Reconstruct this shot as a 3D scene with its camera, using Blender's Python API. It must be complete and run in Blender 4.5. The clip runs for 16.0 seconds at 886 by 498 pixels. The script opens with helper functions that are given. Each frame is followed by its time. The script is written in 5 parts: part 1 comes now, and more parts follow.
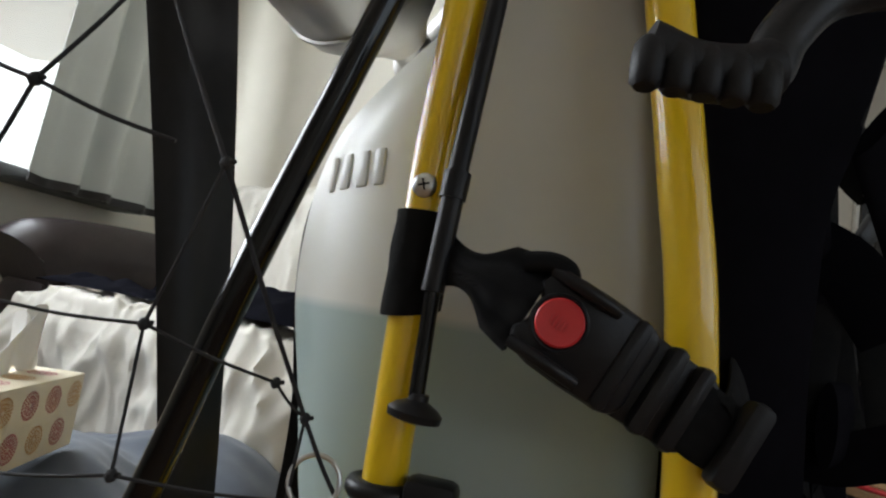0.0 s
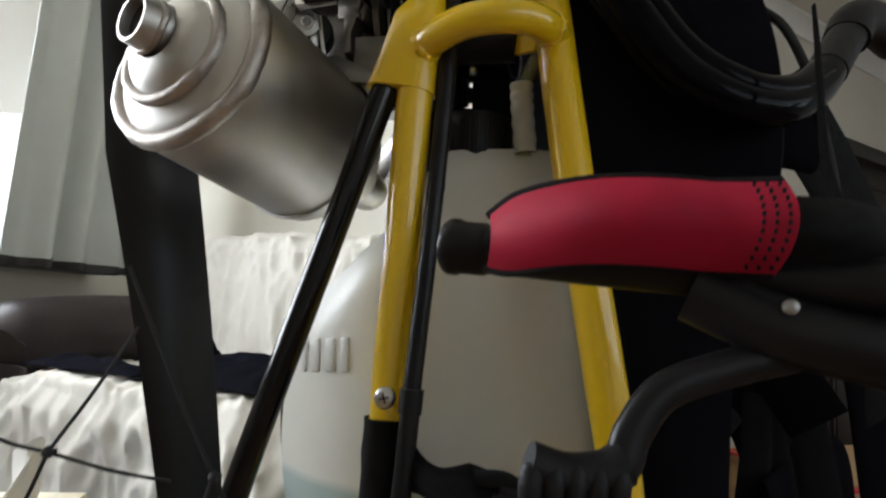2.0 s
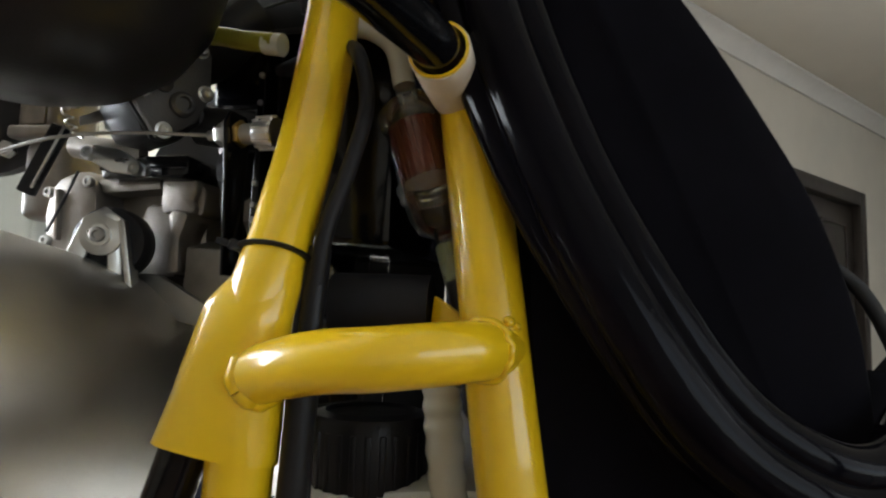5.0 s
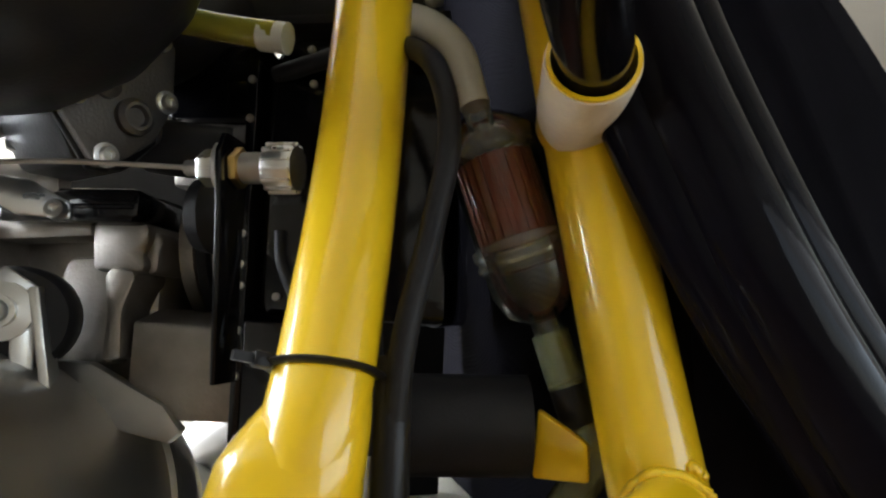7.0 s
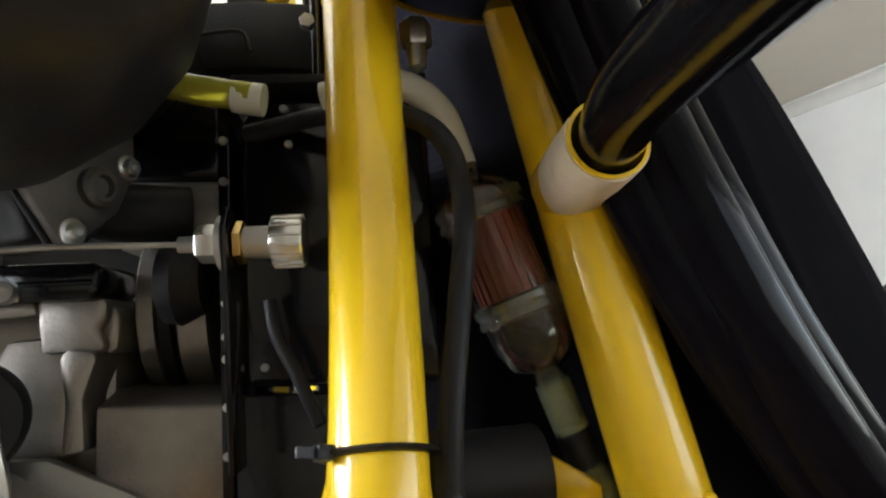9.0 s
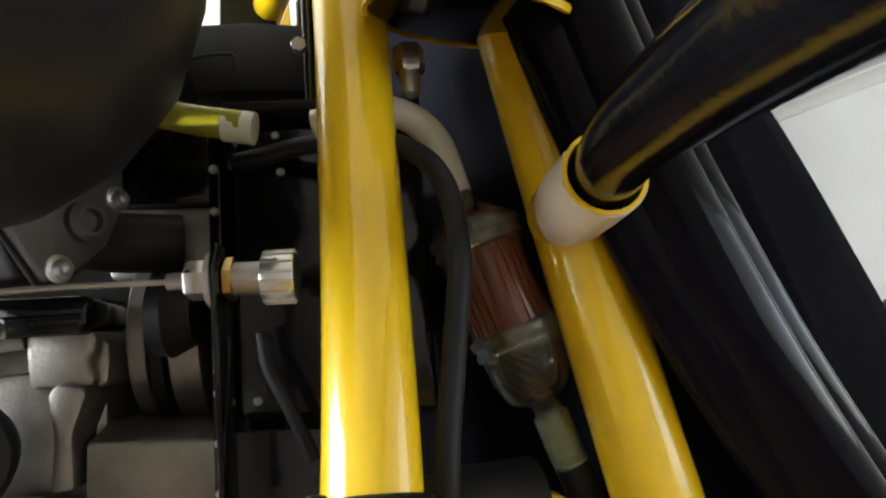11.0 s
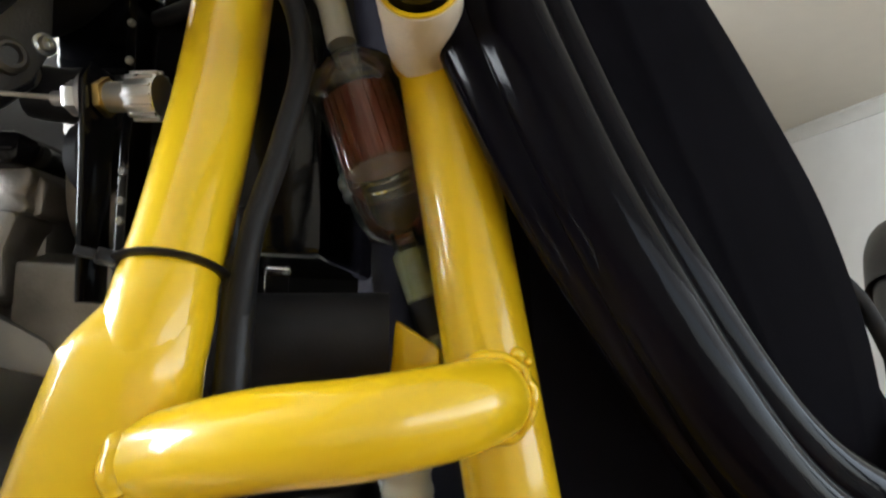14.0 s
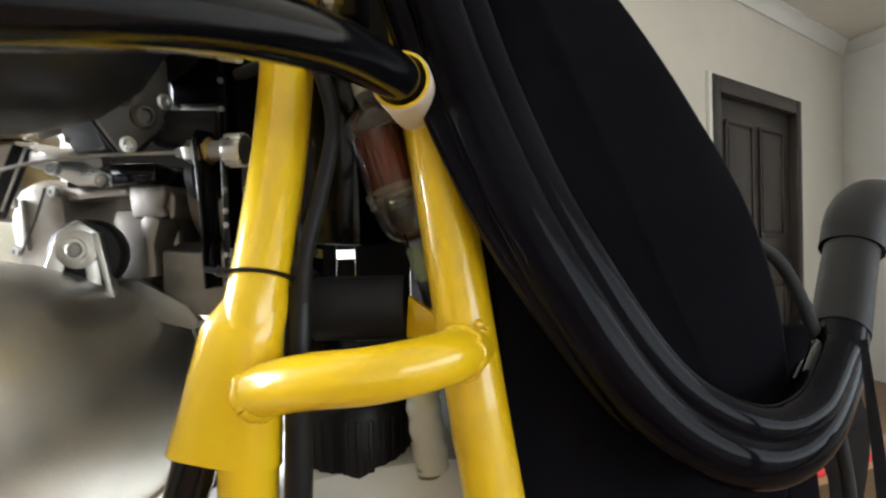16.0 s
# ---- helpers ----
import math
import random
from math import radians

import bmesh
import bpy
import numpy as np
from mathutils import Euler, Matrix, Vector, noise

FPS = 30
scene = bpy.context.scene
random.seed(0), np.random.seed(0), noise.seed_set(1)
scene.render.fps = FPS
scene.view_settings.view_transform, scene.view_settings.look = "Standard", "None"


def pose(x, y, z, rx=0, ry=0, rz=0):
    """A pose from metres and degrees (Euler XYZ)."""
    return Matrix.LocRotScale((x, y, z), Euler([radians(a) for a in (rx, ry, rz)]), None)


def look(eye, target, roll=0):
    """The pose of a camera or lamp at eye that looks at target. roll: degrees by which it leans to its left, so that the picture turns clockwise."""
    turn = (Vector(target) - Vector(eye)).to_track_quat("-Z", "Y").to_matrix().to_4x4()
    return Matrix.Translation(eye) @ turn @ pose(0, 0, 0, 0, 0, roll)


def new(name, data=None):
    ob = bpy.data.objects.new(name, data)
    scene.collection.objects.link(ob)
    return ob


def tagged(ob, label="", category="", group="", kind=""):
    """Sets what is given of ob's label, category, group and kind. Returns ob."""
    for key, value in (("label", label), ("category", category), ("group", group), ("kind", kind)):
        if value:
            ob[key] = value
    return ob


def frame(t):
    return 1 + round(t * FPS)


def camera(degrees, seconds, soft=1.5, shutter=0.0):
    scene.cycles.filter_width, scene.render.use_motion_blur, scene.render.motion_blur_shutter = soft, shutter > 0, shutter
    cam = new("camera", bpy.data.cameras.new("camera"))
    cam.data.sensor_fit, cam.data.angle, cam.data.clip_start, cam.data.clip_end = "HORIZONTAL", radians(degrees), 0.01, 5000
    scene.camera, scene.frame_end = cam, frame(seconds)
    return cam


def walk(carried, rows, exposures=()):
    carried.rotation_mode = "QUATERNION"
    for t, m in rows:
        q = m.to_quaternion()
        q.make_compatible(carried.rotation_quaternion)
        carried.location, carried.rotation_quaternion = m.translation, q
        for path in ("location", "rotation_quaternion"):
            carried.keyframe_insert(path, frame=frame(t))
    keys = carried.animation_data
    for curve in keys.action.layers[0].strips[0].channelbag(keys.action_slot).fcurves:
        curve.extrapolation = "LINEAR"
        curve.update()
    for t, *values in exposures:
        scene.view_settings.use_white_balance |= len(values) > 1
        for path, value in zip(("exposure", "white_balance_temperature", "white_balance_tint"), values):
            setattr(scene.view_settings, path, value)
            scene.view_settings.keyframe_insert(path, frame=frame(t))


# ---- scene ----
cam = camera(73.0, 16.0, soft=2.2, shutter=0.4)
PATH = [
    (0, (-0.003, -0.003, 0.654), (-0.062, 1.982, 0.884), 9.2),
    (0.5, (0.004, -0.004, 0.664), (-0.037, 1.981, 0.9), 9.0),
    (1, (0.0, -0.021, 0.698), (-0.029, 1.964, 0.939), 6.9),
    (1.5, (-0.002, -0.05, 0.743), (-0.013, 1.938, 0.968), 4.7),
    (2, (0.002, -0.07, 0.789), (0.013, 1.919, 1.001), 2.8),
    (2.5, (0.016, -0.063, 0.834), (0.069, 1.925, 1.048), 2.1),
    (3, (0.033, -0.032, 0.894), (0.13, 1.955, 1.095), 0.9),
    (3.5, (0.037, 0.011, 0.949), (0.161, 1.989, 1.216), 1.2),
    (6, (0.029, 0.156, 1.02), (0.238, 2.137, 1.2), 2.7),
    (6.5, (0.006, 0.186, 1.035), (0.331, 2.15, 1.232), 1.7),
    (7, (-0.023, 0.193, 1.04), (0.451, 2.121, 1.279), 1.1),
    (7.5, (-0.054, 0.19, 1.044), (0.64, 2.054, 1.257), -0.4),
    (8, (-0.062, 0.192, 1.047), (0.714, 2.024, 1.253), -1.1),
    (8.5, (-0.063, 0.197, 1.051), (0.768, 2.006, 1.245), -3.5),
    (9, (-0.068, 0.201, 1.057), (0.811, 1.977, 1.328), -3.8),
    (9.5, (-0.069, 0.203, 1.06), (0.819, 1.976, 1.32), -4.2),
    (12, (-0.057, 0.2, 1.07), (0.81, 1.979, 1.356), -4.2),
    (12.5, (-0.047, 0.197, 1.058), (0.79, 1.99, 1.351), -3.7),
    (13, (-0.023, 0.198, 1.034), (0.744, 2.009, 1.397), -3.0),
    (13.5, (-0.008, 0.189, 1.023), (0.681, 2.037, 1.353), -2.2),
    (14, (0.007, 0.174, 1.012), (0.611, 2.065, 1.254), -0.3),
    (14.5, (0.014, 0.157, 1.005), (0.555, 2.076, 1.164), 0.1),
    (15, (0.019, 0.133, 1.003), (0.507, 2.071, 1.076), -0.2),
    (15.5, (0.023, 0.106, 1.024), (0.441, 2.06, 0.943), -0.4),
    (16, (0.025, 0.076, 1.043), (0.339, 2.051, 0.994), -1.7),
]
EXPOSURES = [(0.0, -0.02), (1.5, 0.03), (3.5, 0.28), (6.0, 0.88), (9.5, 1.2), (12.5, 1.38), (14.5, 1.4), (16.0, 1.5)]
walk(cam, [(t, look(eye, target, roll)) for t, eye, target, roll in PATH], EXPOSURES)

# ---- light ----
world = bpy.data.worlds.new("sky")
scene.world = world
world.use_nodes = True
wn = world.node_tree.nodes
sky = wn.new("ShaderNodeTexSky")
sky.sky_type, sky.sun_disc = "NISHITA", False
sky.sun_elevation, sky.sun_rotation = radians(40), radians(-75)
wn["Background"].inputs[1].default_value = 0.12
world.node_tree.links.new(sky.outputs[0], wn["Background"].inputs[0])

sun_data = bpy.data.lights.new("sun", "SUN")
sun_data.energy, sun_data.angle, sun_data.color = 1.0, radians(12), (1.0, 0.96, 0.9)
sun = new("sun", sun_data)
sun.matrix_world = look((-6, 1.0, 6), (0, 0.6, 0.6))


def window_lamp(centre, target, w, h, watts, color):
    data = bpy.data.lights.new("window_light", "AREA")
    data.shape, data.size, data.size_y, data.energy, data.color = "RECTANGLE", w, h, watts, color
    ob = new("window_light", data)
    ob.matrix_world = look(centre, target)
    return ob


# ---- materials ----
def material(name, color, rough=0.5, metal=0.0, coat=0.0, scale=40.0, amount=0.15, bump=0.0, bump_scale=200.0,
             stretch=(1, 1, 1), second=None, wear=0.0, sheen=0.0, spec=0.5):
    """Base colour broken up by two noises, roughness broken up by one, and a fine relief."""
    m = bpy.data.materials.new(name)
    m.use_nodes = True
    nt = m.node_tree
    b = nt.nodes["Principled BSDF"]
    b.inputs["Roughness"].default_value = rough
    b.inputs["Metallic"].default_value = metal
    b.inputs["Coat Weight"].default_value = coat
    b.inputs["Coat Roughness"].default_value = 0.06
    b.inputs["Sheen Weight"].default_value = sheen
    b.inputs["Specular IOR Level"].default_value = spec
    tc = nt.nodes.new("ShaderNodeTexCoord")
    mp = nt.nodes.new("ShaderNodeMapping")
    mp.inputs["Scale"].default_value = stretch
    nt.links.new(tc.outputs["Object"], mp.inputs[0])

    def noise_tex(sc, detail=4):
        n = nt.nodes.new("ShaderNodeTexNoise")
        n.inputs["Scale"].default_value, n.inputs["Detail"].default_value = sc, detail
        nt.links.new(mp.outputs[0], n.inputs["Vector"])
        return n

    big, fine = noise_tex(scale * 0.2, 3), noise_tex(scale, 6)
    add = nt.nodes.new("ShaderNodeMath")
    add.operation = "MULTIPLY_ADD"
    add.inputs[1].default_value = 0.5
    half = nt.nodes.new("ShaderNodeMath")
    half.operation = "MULTIPLY"
    half.inputs[1].default_value = 0.5
    nt.links.new(fine.outputs[0], half.inputs[0])
    nt.links.new(big.outputs[0], add.inputs[0])
    nt.links.new(half.outputs[0], add.inputs[2])
    ramp = nt.nodes.new("ShaderNodeValToRGB")
    c2 = second or tuple(c * (1 - amount) for c in color)
    hi = tuple(min(1, c * (1 + amount * 0.6)) for c in color)
    ramp.color_ramp.elements[0].position, ramp.color_ramp.elements[0].color = 0.32, (*c2, 1)
    ramp.color_ramp.elements[1].position, ramp.color_ramp.elements[1].color = 0.68, (*hi, 1)
    nt.links.new(add.outputs[0], ramp.inputs[0])
    nt.links.new(ramp.outputs[0], b.inputs["Base Color"])
    rr = nt.nodes.new("ShaderNodeMapRange")
    rr.inputs["To Min"].default_value, rr.inputs["To Max"].default_value = max(0.02, rough * 0.75), min(1, rough * 1.25 + wear)
    nt.links.new(fine.outputs[0], rr.inputs[0])
    nt.links.new(rr.outputs[0], b.inputs["Roughness"])
    if bump:
        bn = nt.nodes.new("ShaderNodeBump")
        bn.inputs["Strength"].default_value, bn.inputs["Distance"].default_value = bump, 0.001
        nt.links.new(noise_tex(bump_scale, 3).outputs[0], bn.inputs["Height"])
        nt.links.new(bn.outputs[0], b.inputs["Normal"])
    return m


def weave(m, scale=900.0, strength=0.3, direction="X"):
    """Adds a woven relief to a fabric."""
    nt = m.node_tree
    b = nt.nodes["Principled BSDF"]
    tc = nt.nodes.new("ShaderNodeTexCoord")
    wv = nt.nodes.new("ShaderNodeTexWave")
    wv.bands_direction = direction
    wv.inputs["Scale"].default_value, wv.inputs["Distortion"].default_value = scale, 0.6
    nt.links.new(tc.outputs["Object"], wv.inputs["Vector"])
    bn = nt.nodes.new("ShaderNodeBump")
    bn.inputs["Strength"].default_value, bn.inputs["Distance"].default_value = strength, 0.0008
    nt.links.new(wv.outputs["Fac"], bn.inputs["Height"])
    nt.links.new(bn.outputs[0], b.inputs["Normal"])
    return m


def clear(name, color, rough, alpha, ior_spec=0.5):
    """A cloudy plastic: part of the light passes straight through."""
    m = material(name, color, rough, scale=25, amount=0.06)
    m.node_tree.nodes["Principled BSDF"].inputs["Alpha"].default_value = alpha
    return m


YELLOW = material("yellow_paint", (0.86, 0.56, 0.010), 0.34, coat=0.9, scale=7, amount=0.012, spec=0.3, bump=0.05, bump_scale=90)
BLACK_GLOSS = material("black_gloss", (0.004, 0.004, 0.005), 0.12, scale=60, amount=0.3, bump=0.06, bump_scale=300, spec=0.35)
BAR_BLACK = material("bar_black", (0.0040, 0.0036, 0.0058), 0.10, scale=30, amount=0.3, bump=0.25, bump_scale=45, spec=0.07)
BLACK_SATIN = material("black_satin", (0.013, 0.0125, 0.014), 0.34, scale=80, amount=0.25, bump=0.12, bump_scale=700, spec=0.22)
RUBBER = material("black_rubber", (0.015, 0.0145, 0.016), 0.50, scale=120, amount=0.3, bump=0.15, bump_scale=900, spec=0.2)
FABRIC = weave(material("black_fabric", (0.0066, 0.0062, 0.0086), 0.9, scale=70, amount=0.35, spec=0.02), 1400, 0.25)
WEBBING = weave(material("black_webbing", (0.005, 0.005, 0.006), 0.75, scale=150, amount=0.3, spec=0.2), 900, 0.6, "DIAGONAL")
VELCRO = material("black_velcro", (0.007, 0.0065, 0.0065), 0.95, scale=400, amount=0.5, bump=0.8, bump_scale=1500, spec=0.15)
RED_BAND = weave(material("red_band", (0.46, 0.012, 0.045), 0.6, scale=60, amount=0.22, bump=0.2, bump_scale=400, spec=0.2), 700, 0.25)
RED_PLASTIC = material("red_plastic", (0.62, 0.035, 0.04), 0.35, scale=60, amount=0.1)
STEEL = material("bright_steel", (0.62, 0.62, 0.6), 0.25, metal=1.0, scale=90, amount=0.15, wear=0.15)
DULL_STEEL = material("dull_steel", (0.42, 0.41, 0.39), 0.42, metal=1.0, scale=60, amount=0.25, wear=0.2, bump=0.15)
BRASS = material("brass", (0.62, 0.44, 0.16), 0.3, metal=1.0, scale=80, amount=0.2)
CAST = material("cast_aluminium", (0.30, 0.275, 0.25), 0.38, metal=0.9, scale=70, amount=0.35, wear=0.15, bump=0.25, bump_scale=700)
DARK_CAST = material("dark_cast_alloy", (0.10, 0.092, 0.084), 0.45, metal=0.7, scale=80, amount=0.35, wear=0.15, bump=0.3, bump_scale=800)
MUFFLER = material("welded_aluminium", (0.56, 0.54, 0.51), 0.34, metal=1.0, scale=22, amount=0.22, wear=0.25, bump=0.1, bump_scale=300)
WELD = material("weld_bead", (0.5, 0.46, 0.42), 0.4, metal=1.0, scale=160, amount=0.3, wear=0.2, bump=0.5, bump_scale=350)
TANK = clear("cloudy_tank_plastic", (0.78, 0.77, 0.70), 0.33, 0.90)
FUEL = material("fuel", (0.05, 0.115, 0.12), 0.3, scale=12, amount=0.05)
HOSE_WHITE = clear("milky_hose", (0.72, 0.72, 0.62), 0.25, 0.8)
FILTER_PAPER = material("filter_paper", (0.21, 0.034, 0.013), 0.6, scale=90, amount=0.25)
TAPE = material("masking_tape", (0.72, 0.64, 0.52), 0.7, scale=120, amount=0.1, bump=0.3, bump_scale=400)
CORD = material("black_cord", (0.02, 0.02, 0.022), 0.8, scale=400, amount=0.5, bump=0.5, bump_scale=1800)
SHEET = material("white_cotton", (0.62, 0.59, 0.53), 0.85, scale=16, amount=0.06, bump=0.6, bump_scale=45, sheen=0.15, spec=0.2)
LEATHER = material("brown_leather", (0.022, 0.015, 0.015), 0.4, scale=40, amount=0.35, bump=0.4, bump_scale=260, spec=0.3)
DARK_CLOTH = material("navy_cloth", (0.004, 0.004, 0.007), 0.95, scale=50, amount=0.4, bump=0.3, bump_scale=500, spec=0.02)
WALL = material("beige_wall", (0.68, 0.645, 0.565), 0.8, scale=9, amount=0.05, bump=0.15, bump_scale=260, spec=0.25)
WHITE_WALL = material("white_wall", (0.83, 0.83, 0.81), 0.8, scale=9, amount=0.04, bump=0.15, bump_scale=260, spec=0.25)
CEILING = material("ceiling_paint", (0.72, 0.68, 0.59), 0.85, scale=9, amount=0.04, bump=0.2, bump_scale=200, spec=0.2)
WOOD_FLOOR = material("wooden_floor", (0.24, 0.14, 0.075), 0.4, scale=14, amount=0.35, stretch=(1, 8, 1))
DARK_WOOD = material("dark_stained_wood", (0.030, 0.022, 0.017), 0.4, scale=18, amount=0.45, stretch=(9, 9, 1), bump=0.15, bump_scale=120)
SILL = material("dark_sill", (0.02, 0.018, 0.017), 0.5, scale=20, amount=0.3)
CURTAIN = material("grey_curtain", (0.50, 0.52, 0.50), 0.8, scale=12, amount=0.06, bump=0.2, bump_scale=800, spec=0.2)
TABLE_WOOD = material("light_table_wood", (0.46, 0.30, 0.16), 0.5, scale=18, amount=0.3, stretch=(1, 8, 8))
PAPER = material("tissue_paper", (0.82, 0.81, 0.78), 0.9, scale=40, amount=0.04, spec=0.2)
FRAME_WHITE = material("window_frame_paint", (0.75, 0.74, 0.70), 0.5, scale=20, amount=0.06)
BLANKET = material("grey_blue_blanket", (0.10, 0.115, 0.145), 0.9, scale=14, amount=0.35, bump=0.4, bump_scale=500, sheen=0.2, spec=0.15)
GLASS = clear("window_glass", (0.9, 0.95, 0.95), 0.02, 0.06)


def glassy(name, tint, rough, cloud, cloud_color):
    """Thin clear plastic: mostly see-through, a share of cloudy body, gloss on top."""
    m = bpy.data.materials.new(name)
    m.use_nodes = True
    nt = m.node_tree
    nt.nodes.remove(nt.nodes["Principled BSDF"])
    out = nt.nodes["Material Output"]
    clear_ = nt.nodes.new("ShaderNodeBsdfTransparent")
    clear_.inputs[0].default_value = (*tint, 1)
    body = nt.nodes.new("ShaderNodeBsdfDiffuse")
    ns = nt.nodes.new("ShaderNodeTexNoise")
    ns.inputs["Scale"].default_value = 160
    ramp = nt.nodes.new("ShaderNodeValToRGB")
    ramp.color_ramp.elements[0].color = (*[c * 0.75 for c in cloud_color], 1)
    ramp.color_ramp.elements[1].color = (*cloud_color, 1)
    nt.links.new(ns.outputs[0], ramp.inputs[0])
    nt.links.new(ramp.outputs[0], body.inputs[0])
    gloss = nt.nodes.new("ShaderNodeBsdfGlossy")
    gloss.inputs["Roughness"].default_value = rough
    m1, m2 = nt.nodes.new("ShaderNodeMixShader"), nt.nodes.new("ShaderNodeMixShader")
    m1.inputs[0].default_value = cloud
    fr = nt.nodes.new("ShaderNodeFresnel")
    fr.inputs[0].default_value = 1.5
    nt.links.new(clear_.outputs[0], m1.inputs[1])
    nt.links.new(body.outputs[0], m1.inputs[2])
    nt.links.new(fr.outputs[0], m2.inputs[0])
    nt.links.new(m1.outputs[0], m2.inputs[1])
    nt.links.new(gloss.outputs[0], m2.inputs[2])
    nt.links.new(m2.outputs[0], out.inputs[0])
    return m


CLEAR = glassy("clear_filter_plastic", (0.95, 0.95, 0.88), 0.05, 0.03, (0.55, 0.55, 0.45))
RIM_CLEAR = glassy("moulded_rim_plastic", (0.92, 0.92, 0.86), 0.05, 0.12, (0.62, 0.62, 0.54))
HOSE_YELLOW = glassy("yellow_fuel_hose", (0.80, 0.78, 0.20), 0.08, 0.45, (0.62, 0.58, 0.08))
HOSE_GREEN = glassy("clear_fuel_hose", (0.75, 0.80, 0.55), 0.08, 0.30, (0.50, 0.55, 0.32))


def flowered():
    """Card with round red and ochre blossoms on cream."""
    m = material("printed_card", (0.72, 0.64, 0.48), 0.6, scale=30, amount=0.06)
    nt = m.node_tree
    b = nt.nodes["Principled BSDF"]
    base = b.inputs["Base Color"].links[0].from_socket
    tc = nt.nodes.new("ShaderNodeTexCoord")
    for scale, colour, reach in ((14, (0.60, 0.46, 0.26), 0.12), (11, (0.50, 0.53, 0.47), 0.10)):
        vo = nt.nodes.new("ShaderNodeTexVoronoi")
        vo.inputs["Scale"].default_value = scale
        nt.links.new(tc.outputs["Object"], vo.inputs["Vector"])
        ring = nt.nodes.new("ShaderNodeTexNoise")
        ring.inputs["Scale"].default_value = 260
        nt.links.new(tc.outputs["Object"], ring.inputs["Vector"])
        less = nt.nodes.new("ShaderNodeMath")
        less.operation = "LESS_THAN"
        less.inputs[1].default_value = reach
        nt.links.new(vo.outputs["Distance"], less.inputs[0])
        streak = nt.nodes.new("ShaderNodeMath")
        streak.operation = "GREATER_THAN"
        streak.inputs[1].default_value = 0.5
        nt.links.new(ring.outputs[0], streak.inputs[0])
        both = nt.nodes.new("ShaderNodeMath")
        both.operation = "MULTIPLY"
        nt.links.new(less.outputs[0], both.inputs[0])
        nt.links.new(streak.outputs[0], both.inputs[1])
        mix = nt.nodes.new("ShaderNodeMix")
        mix.data_type = "RGBA"
        nt.links.new(both.outputs[0], mix.inputs[0])
        nt.links.new(base, mix.inputs[6])
        mix.inputs[7].default_value = (*colour, 1)
        base = mix.outputs[2]
    nt.links.new(base, b.inputs["Base Color"])
    return m


CARD = flowered()
PRINT_RED = material("red_print", (0.42, 0.05, 0.075), 0.6, scale=60, amount=0.2)
PRINT_OCHRE = material("ochre_print", (0.55, 0.27, 0.07), 0.6, scale=60, amount=0.2)


def fuel_showing(m, level):
    """Cloudy plastic takes the tint of the fuel that stands behind it."""
    nt = m.node_tree
    b = nt.nodes["Principled BSDF"]
    base = b.inputs["Base Color"].links[0].from_socket
    geo = nt.nodes.new("ShaderNodeNewGeometry")
    xyz = nt.nodes.new("ShaderNodeSeparateXYZ")
    nt.links.new(geo.outputs["Position"], xyz.inputs[0])
    mr = nt.nodes.new("ShaderNodeMapRange")
    mr.inputs["From Min"].default_value, mr.inputs["From Max"].default_value = level - 0.004, level + 0.004
    mr.inputs["To Min"].default_value, mr.inputs["To Max"].default_value = 1.0, 0.0
    nt.links.new(xyz.outputs["Z"], mr.inputs["Value"])
    mix = nt.nodes.new("ShaderNodeMix")
    mix.data_type = "RGBA"
    nt.links.new(mr.outputs[0], mix.inputs[0])
    nt.links.new(base, mix.inputs[6])
    mix.inputs[7].default_value = (0.42, 0.51, 0.49, 1)
    nt.links.new(mix.outputs[2], b.inputs["Base Color"])


fuel_showing(TANK, 0.652)
tb = TANK.node_tree.nodes["Principled BSDF"]
tb.inputs["Subsurface Weight"].default_value = 0.5
tb.inputs["Subsurface Radius"].default_value = (0.06, 0.06, 0.05)
tb.inputs["Subsurface Scale"].default_value = 0.6


# ---- shape helpers ----
def vec(p):
    return Vector(p)


def curve_points(pts, steps=8):
    """A smooth line through the given points."""
    p = [vec(q) for q in pts]
    if len(p) < 3 or steps < 2:
        return p
    ext = [p[0] * 2 - p[1]] + p + [p[-1] * 2 - p[-2]]
    out = []
    for i in range(1, len(ext) - 2):
        a, b, c, d = ext[i - 1:i + 3]
        for k in range(steps):
            u = k / steps
            out.append(0.5 * (2 * b + (c - a) * u + (2 * a - 5 * b + 4 * c - d) * u * u + (3 * b - a - 3 * c + d) * u ** 3))
    out.append(p[-1])
    return out


def tube(pts, r, n=16, steps=8, r_end=None, flat=1.0, up=None, cap=True, waves=0, wave_depth=0.0):
    """A round or flattened (flat < 1) tube along a smooth line; waves: ribs along it."""
    line = curve_points(pts, steps)
    bm = bmesh.new()
    d0 = (line[1] - line[0]).normalized()
    side = d0.cross(vec(up)) if up else d0.orthogonal()
    side.normalize()
    rings = []
    for i, p in enumerate(line):
        d = (line[min(i + 1, len(line) - 1)] - line[max(i - 1, 0)]).normalized()
        side = (side - d * side.dot(d)).normalized()
        other = d.cross(side)
        u = i / (len(line) - 1)
        rr = r + ((r_end if r_end is not None else r) - r) * u
        if waves:
            rr *= 1 + wave_depth * math.sin(2 * math.pi * waves * u)
        rings.append([bm.verts.new(p + side * rr * math.cos(a) + other * rr * flat * math.sin(a))
                      for a in [2 * math.pi * k / n for k in range(n)]])
    for a, b in zip(rings, rings[1:]):
        for k in range(n):
            bm.faces.new((a[k], a[(k + 1) % n], b[(k + 1) % n], b[k]))
    if cap:
        bm.faces.new(rings[0][::-1])
        bm.faces.new(rings[-1])
    return bm


